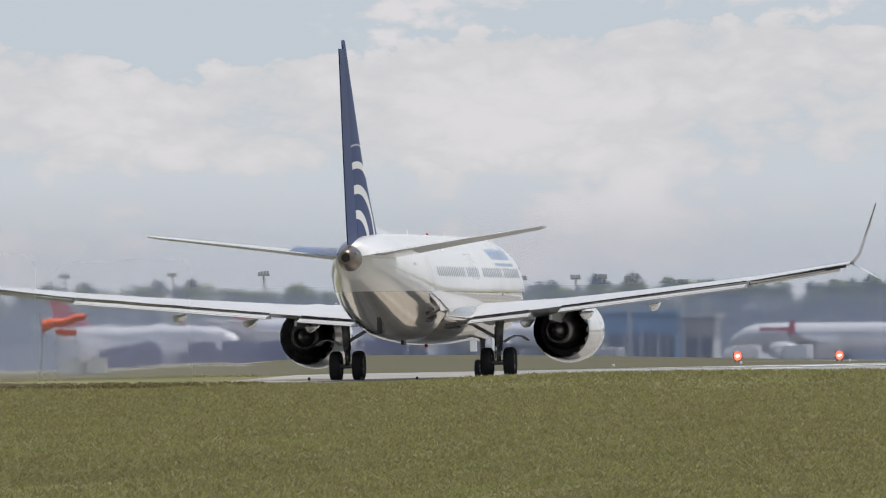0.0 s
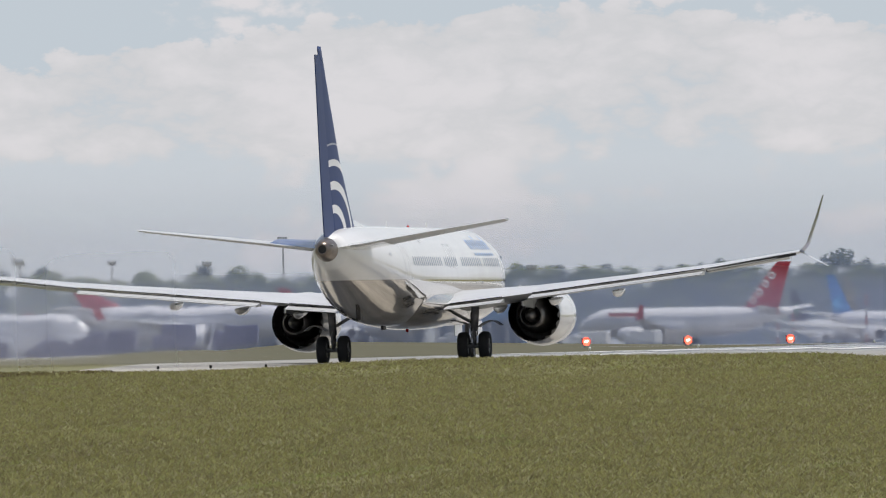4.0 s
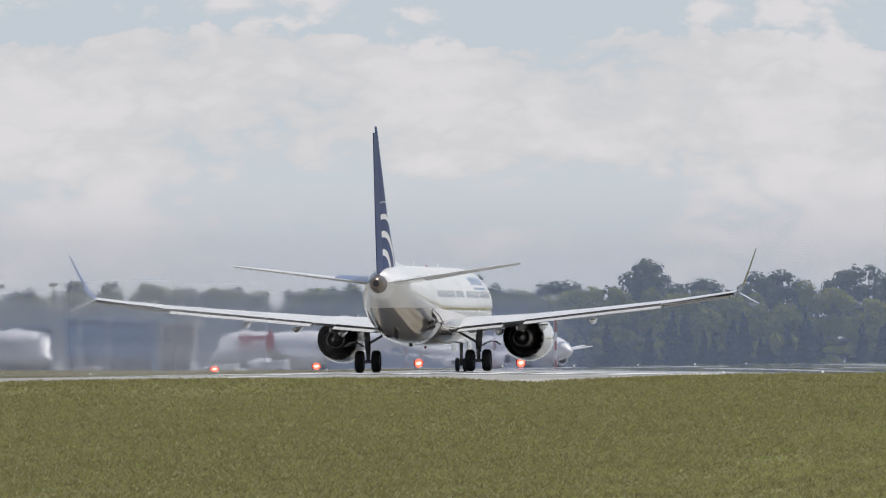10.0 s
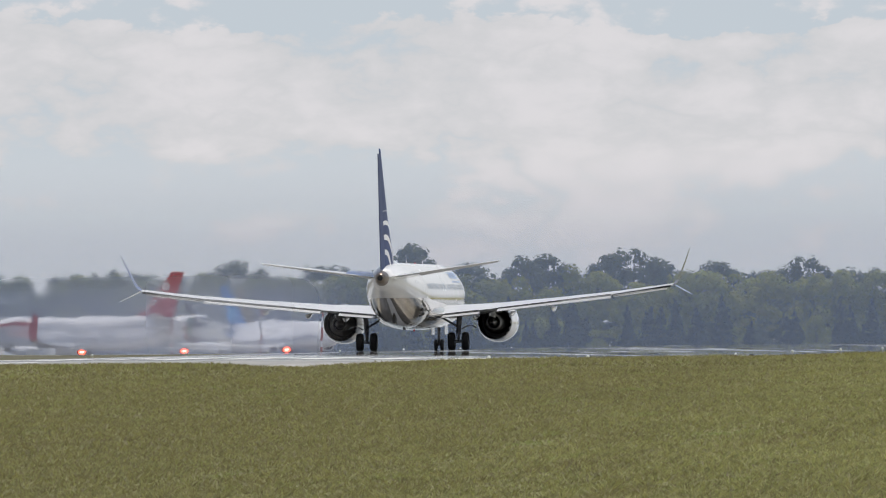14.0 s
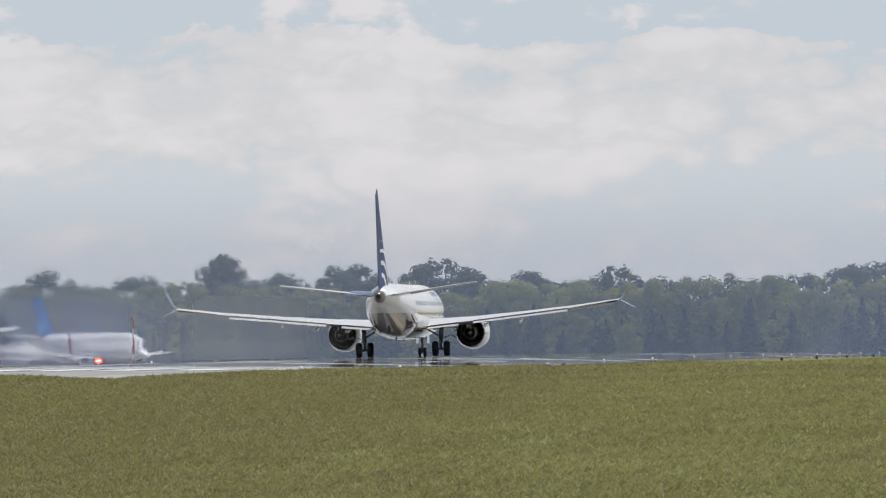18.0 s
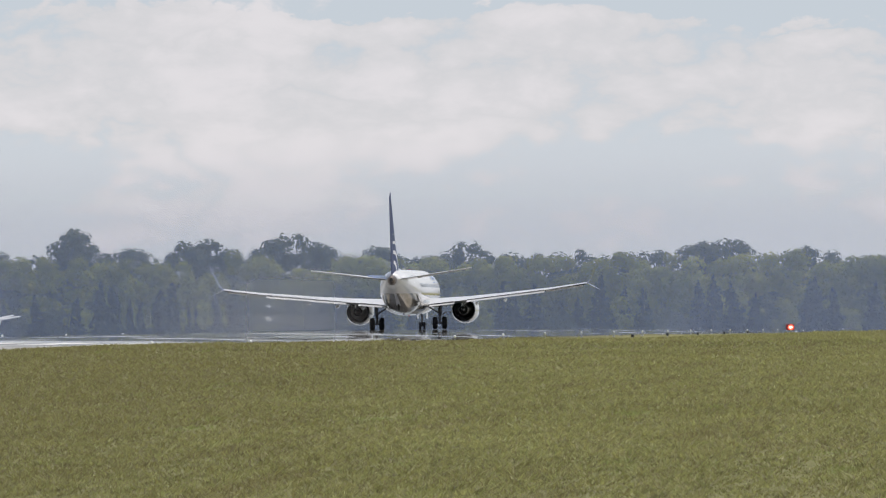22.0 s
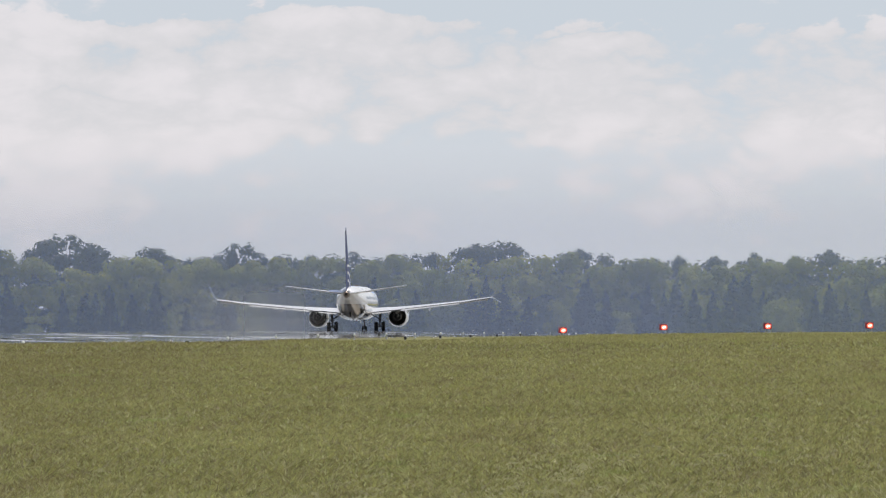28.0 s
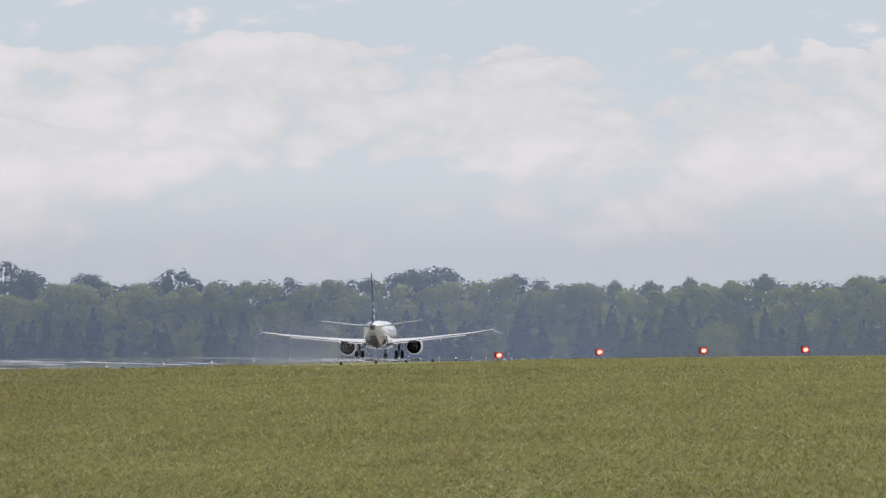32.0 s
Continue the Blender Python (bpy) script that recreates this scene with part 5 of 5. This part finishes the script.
def leaf_cloud(rnd, blobs, n, size):
    """Many small tilted leaf clumps spread over the shells of a few uneven blobs."""
    vs, fs = [], []
    tot = sum(b[3] * b[4] for b in blobs)
    for cx, cy, cz, rx, rz in blobs:
        m = max(8, int(n * rx * rz / tot))
        for _ in range(m):
            a, h = rnd.uniform(0, 2 * math.pi), rnd.uniform(-0.75, 1.0)
            q = math.sqrt(max(0.0, 1 - h * h))
            r = rnd.uniform(0.62, 1.06)
            p = Vector((cx + rx * q * math.cos(a) * r, cy + rx * q * math.sin(a) * r, cz + rz * h * r))
            nrm = Vector((q * math.cos(a), q * math.sin(a), h + 0.25)) + Vector((rnd.uniform(-.3, .3), rnd.uniform(-.3, .3), rnd.uniform(-.3, .3)))
            nrm.normalize()
            t = nrm.orthogonal().normalized()
            b = nrm.cross(t)
            s = size * rnd.uniform(0.55, 1.35)
            k = len(vs)
            ang = rnd.uniform(0, 6.28)
            for j in range(4):
                g = ang + j * 1.5708
                rr = s * rnd.uniform(0.65, 1.1)
                vs.append(p + (t * math.cos(g) + b * math.sin(g)) * rr)
            fs.append((k, k + 1, k + 2, k + 3))
    return vs, fs


def tree(seed, kind):
    """Broadleaf with an open uneven crown, round bushy tree, or dark pointed tree; about 20 m tall."""
    rnd = random.Random(seed)
    root = new("tree")
    mat, blobs, limbs = LEAF, [], []
    if kind == "open":
        h = 20.0
        top = rnd.uniform(-0.8, 0.8)
        for i in range(rnd.randint(12, 15)):
            a = rnd.uniform(0, 6.28)
            z = rnd.uniform(9.0, 18.2)
            r = rnd.uniform(1.4, 5.6) * (1.0 - 0.6 * abs(z - 14.0) / 6.0)
            c = (r * math.cos(a), r * math.sin(a), z)
            limbs.append(c)
            blobs.append((*c, rnd.uniform(1.2, 2.3), rnd.uniform(0.9, 1.7)))
        blobs.append((top, 0, 18.0, 2.0, 1.7))
        blobs.append((-top, 0, 5.0, 3.0, 3.4))
        n, size = 1500, 0.34
    elif kind == "round":
        h = 15.0
        for i in range(9):
            a = rnd.uniform(0, 6.28)
            r = rnd.uniform(0.8, 4.6)
            c = (r * math.cos(a), r * math.sin(a), rnd.uniform(5.0, 13.0) - 0.3 * r)
            limbs.append(c)
            blobs.append((*c, rnd.uniform(2.3, 3.6), rnd.uniform(1.7, 2.9)))
        blobs.append((0, 0, 3.2, 4.2, 3.2))
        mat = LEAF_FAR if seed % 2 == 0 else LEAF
        n, size = 1700, 0.40
    else:
        h = 17.0
        mat = LEAF_DARK
        for i in range(9):
            u = i / 8
            w = 3.6 * (1 - u) ** 0.8 + 0.5
            blobs.append((rnd.uniform(-.5, .5), rnd.uniform(-.5, .5), 1.6 + u * (h - 2.4), w * rnd.uniform(0.8, 1.15), 1.7))
        n, size = 1500, 0.38
    bm = tube((0, 0, -0.6), (0.15, 0, h * 0.55), 0.36, 0.2, 8)
    tube((0.15, 0, h * 0.55), (0, 0, h * 0.9), 0.2, 0.06, 7, bm)
    part("trunk", bm, BARK, root)
    for c in limbs[:6]:
        part("limb", tube((0.1, 0, h * rnd.uniform(0.3, 0.5)), c, 0.13, 0.04, 6), BARK, root)
    vs, fs = leaf_cloud(rnd, blobs, n, size)
    obj("crown", vs, fs, mat, root)
    return root


def woods():
    rnd = random.Random(11)
    protos = {"open": [tree(i, "open") for i in range(7)], "round": [tree(20 + i, "round") for i in range(6)], "pointed": [tree(40 + i, "pointed") for i in range(4)]}
    labels = {"open": "tall grey-green tree with an open uneven crown", "round": "bushy green tree with a dense crown", "pointed": "dark pointed tree at the edge of the woods"}
    used = set()

    def put(kind, u, d, h, pick=None, wide=1.0):
        i = rnd.randrange(len(protos[kind])) if pick is None else rnd.choice(pick)
        base = protos[kind][i]
        tall = {"open": 20.0, "round": 15.0, "pointed": 17.0}[kind]
        s = h / tall
        p = spot(u, d)
        m = Matrix.Translation(p) @ pose(0, 0, 0, 0, 0, rnd.uniform(0, 360)) @ Matrix.Diagonal((s * wide * rnd.uniform(1.0, 1.35), s * wide * rnd.uniform(1.0, 1.35), s, 1))
        if (kind, i) not in used:
            used.add((kind, i))
            base.matrix_basis = m
            tagged(base, labels[kind], "tree", "woods")
        else:
            c = copy_thing(base, Matrix())
            c.matrix_basis = m

    # skyline trees that stand out
    for u, v in ((-1262, 25.4), (-1290, 23.0), (-1235, 22.4), (-1167, 21.4), (-1033, 23.0), (-1062, 21.6), (-871, 24.0), (-905, 23.0), (-838, 22.2), (-741, 21.2), (-577, 22.0), (-1395, 21), (-150, 21.4), (-122, 21.8), (-188, 20.5), (313, 18.0), (478, 18.4), (637, 19.2), (-1570, 22.8), (-1602, 21.8), (-1793, 21.0)):
        put("open", u, 2620 + rnd.uniform(-15, 15), v)

    def skyline(u):
        return 20.4 - 1.2 * ease((u + 700) / 900.0) + 0.4 * ease((-1900 - u) / 300.0)

    # close rows: dark front thicket, paler canopy, skyline of narrow crowns
    u = -1900.0
    while u < 900:
        tall = 10.5 + 2.6 * noise.noise(Vector((u * 0.011, 3.0, 0)))
        if rnd.random() < 0.72:
            put("pointed", u + rnd.uniform(-10, 10), 2480 + rnd.uniform(-20, 20), tall + rnd.uniform(-2.6, 2.2))
        else:
            put("round", u + rnd.uniform(-10, 10), 2490 + rnd.uniform(-20, 20), tall - rnd.uniform(1.0, 4.0), None, 0.8)
        u += rnd.uniform(21, 38)
    u = -3500.0
    while u < 900:
        if rnd.random() < 0.5:
            put("open", u + rnd.uniform(-10, 10), 2640 + rnd.uniform(-15, 15), skyline(u) + rnd.uniform(-1.5, 0.9), None, 0.66)
        else:
            put("round", u + rnd.uniform(-10, 10), 2650 + rnd.uniform(-15, 15), skyline(u) - rnd.uniform(0.2, 1.8), (1, 3, 5), 0.8)
        u += rnd.uniform(17, 31) * (1.0 if u > -1900 else 1.8)
    # the closed canopy between the two rows: crowns that run into one another
    blobs = []
    u = -3500.0
    while u < 900:
        p = spot(u, 2565 + rnd.uniform(-25, 25))
        h = skyline(u) - rnd.uniform(1.2, 3.0)
        for _ in range(9):
            z = h * rnd.uniform(0.25, 0.93)
            blobs.append((p.x + rnd.uniform(-2.4, 2.4), p.y + rnd.uniform(-2.4, 2.4), p.z + z, rnd.uniform(1.6, 2.9), rnd.uniform(1.3, 2.2)))
        u += rnd.uniform(22, 36)
    vs, fs = leaf_cloud(rnd, blobs, 185000, 0.40)
    low = []
    u = -3500.0
    while u < 900:
        p = spot(u, 2605 + rnd.uniform(-10, 10))
        for _ in range(4):
            low.append((p.x, p.y, p.z + skyline(u) * rnd.uniform(0.15, 0.62), rnd.uniform(2.4, 3.4), rnd.uniform(2.0, 3.0)))
        u += rnd.uniform(18, 26)
    lv, lf = leaf_cloud(rnd, low, 42000, 0.75)
    obj("woodland_understorey", lv, lf, LEAF, label="dark dense understorey of the woods", category="woods", kind="stuff")
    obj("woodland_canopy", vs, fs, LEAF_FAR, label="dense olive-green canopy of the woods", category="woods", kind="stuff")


woods()


# ---- grass ----


def make_grass():
    """Short leaning blades, one three-cornered face each, finer and thicker near the eye."""
    rs = np.random.RandomState(5)
    vs, n = [], 0
    zones = ((92, 125, 220), (125, 165, 150), (165, 220, 92), (220, 300, 54), (300, 430, 26), (430, 620, 12), (620, 900, 6))
    for y0, y1, dens in zones:
        m = int(dens * 0.5 * 0.198 * (y1 * y1 - y0 * y0))
        y = np.sqrt(rs.uniform(y0 * y0, y1 * y1, m))
        x = y * rs.uniform(-0.186, 0.012, m)
        # thin and thick patches
        pat = 0.6 * np.sin(x * 0.9 + 2.0 * np.sin(y * 0.02)) * np.sin(y * 0.021 + 0.9 * np.sin(x * 0.37)) + 0.4 * np.sin(x * 3.1 + y * 0.07)
        keep = (rs.uniform(-2.4, 1.0, m) < pat + 0.8) & ~((np.abs(x - RUNWAY_X) < 23.5) & (y > RUNWAY_START - 3)) & ((x > RUNWAY_X) | (y < 560))
        x, y, pat = x[keep], y[keep], pat[keep]
        z = np.array([land(a, b) for a, b in zip(x.tolist(), y.tolist())])
        k = len(x)
        far = (y / 110.0) ** 0.55
        clump = np.sin(x * 11.0 + 2.0 * np.sin(y * 0.31)) * np.sin(y * 0.43 + 3.0 * np.sin(x * 2.3))
        hgt = rs.uniform(0.018, 0.046, k) * far * (1 + 0.3 * pat) * (1 + 0.6 * clump)
        ang = rs.uniform(-0.9, 0.9, k)
        lean = rs.uniform(0.6, 3.0, k) * hgt
        la = rs.uniform(0, 2 * np.pi, k)
        wid = 0.0125 * (y / 110.0) ** 0.75 * rs.uniform(0.6, 1.5, k)
        wx, wy = np.cos(ang) * wid, np.sin(ang) * wid
        q = np.empty((k, 3, 3))
        q[:, 0] = np.stack((x - wx, y - wy, z - 0.02), 1)
        q[:, 1] = np.stack((x + wx, y + wy, z - 0.02), 1)
        q[:, 2] = np.stack((x + lean * np.cos(la), y + lean * np.sin(la), z + hgt), 1)
        vs.append(q.reshape(-1, 3))
        n += k
    co = np.concatenate(vs).astype(np.float32)
    me = bpy.data.meshes.new("grass")
    me.vertices.add(len(co))
    me.vertices.foreach_set("co", co.ravel())
    me.loops.add(len(co))
    me.loops.foreach_set("vertex_index", np.arange(len(co), dtype=np.int32))
    me.polygons.add(n)
    me.polygons.foreach_set("loop_start", np.arange(0, 3 * n, 3, dtype=np.int32))
    me.update(calc_edges=True)
    me.materials.append(BLADE)
    tagged(new("grass", me), "uncut olive-green grass with thin and thick patches", "grass", kind="stuff")


make_grass()


def make_weeds():
    """Darker dry weeds along the edge of the meadow before the runway's head."""
    rs = np.random.RandomState(8)
    vs, fs = [], []
    for _ in range(5200):
        y = rs.uniform(392, 425)
        x = rs.uniform(-84, -66)
        if noise.noise(Vector((x * 0.35, y * 0.1, 0))) < -0.2 + 0.5 * max(0.0, (x + 68) / 8):
            continue
        z = land(x, y)
        h = rs.uniform(0.04, 0.15)
        for b in range(3):
            a, w = rs.uniform(0, 6.28), rs.uniform(0.03, 0.07)
            k = len(vs)
            vs += [(x - w, y, z - 0.03), (x + w, y, z - 0.03), (x + w * 0.7 + 0.3 * h * math.cos(a), y + 0.1 * math.sin(a), z + h * 0.7), (x + 0.6 * h * math.cos(a), y + 0.2 * math.sin(a), z + h)]
            fs.append((k, k + 1, k + 2, k + 3))
    obj("weeds", vs, fs, WEED, label="dark dry weeds along the meadow's edge", category="weeds", kind="stuff")


make_weeds()


# ---- what moves ----


def motions():
    def on_runway(x, y, bank, yaw):
        y0 = y + 20.0                       # x and y are the tail's end
        pitch = math.degrees(math.atan((lie(y0 + 17.17) - lie(y0)) / 17.17))
        x -= 20.0 * math.sin(radians(yaw)) + 4.45 * math.sin(radians(bank))
        return pose(x, y0, lie(y0), pitch, bank, yaw)

    rows = [
        (0, on_runway(-66.80, 440.98, -0.95, 0.50)),
        (0.5, on_runway(-66.80, 443.49, -0.95, 0.33)),
        (1, on_runway(-66.80, 446.67, -0.95, 0.17)),
        (1.5, on_runway(-66.80, 449.79, -0.95, 0.00)),
        (2, on_runway(-66.80, 453.66, -0.95, -0.33)),
        (2.5, on_runway(-66.80, 457.44, -0.95, -0.67)),
        (3, on_runway(-66.80, 462.20, -0.95, -1.00)),
        (3.5, on_runway(-66.80, 467.42, -0.92, -1.08)),
        (5.5, on_runway(-66.80, 502.69, -0.78, -1.42)),
        (6, on_runway(-66.80, 514.88, -0.75, -1.50)),
        (7, on_runway(-66.44, 537.40, -0.82, -1.30)),
        (8, on_runway(-66.08, 560.91, -0.90, -1.10)),
        (9, on_runway(-65.72, 587.86, -1.10, -0.90)),
        (10, on_runway(-65.36, 615.07, -0.30, -0.85)),
        (11, on_runway(-65.00, 644.62, -0.10, -0.80)),
        (12, on_runway(-65.00, 677.50, -0.30, -0.75)),
        (13, on_runway(-65.00, 710.67, -0.22, -0.70)),
        (14, on_runway(-65.00, 748.22, -0.15, -0.75)),
        (15, on_runway(-65.00, 789.03, -0.10, -0.80)),
        (15.5, on_runway(-65.00, 810.01, -0.17, -0.82)),
        (17.5, on_runway(-65.00, 885.14, -0.43, -0.93)),
        (18, on_runway(-65.00, 905.69, -0.50, -0.95)),
        (19, on_runway(-65.00, 951.02, -0.65, -1.00)),
        (20, on_runway(-65.00, 1002.51, -0.75, -0.99)),
        (21, on_runway(-65.00, 1053.45, -0.65, -0.97)),
        (22, on_runway(-65.00, 1107.27, -0.55, -0.96)),
        (23, on_runway(-65.00, 1167.43, -0.48, -0.94)),
        (24, on_runway(-65.00, 1224.39, -0.40, -0.93)),
        (25, on_runway(-65.00, 1283.31, -0.30, -0.91)),
        (26, on_runway(-65.00, 1343.90, -0.20, -0.90)),
        (26.5, on_runway(-65.00, 1377.12, -0.20, -0.89)),
        (28.5, on_runway(-65.00, 1507.60, -0.20, -0.86)),
        (29, on_runway(-65.00, 1538.47, -0.20, -0.85)),
        (30, on_runway(-65.00, 1603.10, -0.20, -0.83)),
        (31, on_runway(-65.00, 1682.46, -0.20, -0.82)),
        (32, on_runway(-65.00, 1767.96, -0.20, -0.80)),
    ]
    walk(AIRLINER, rows)
    walk(PLUME, rows)


motions()
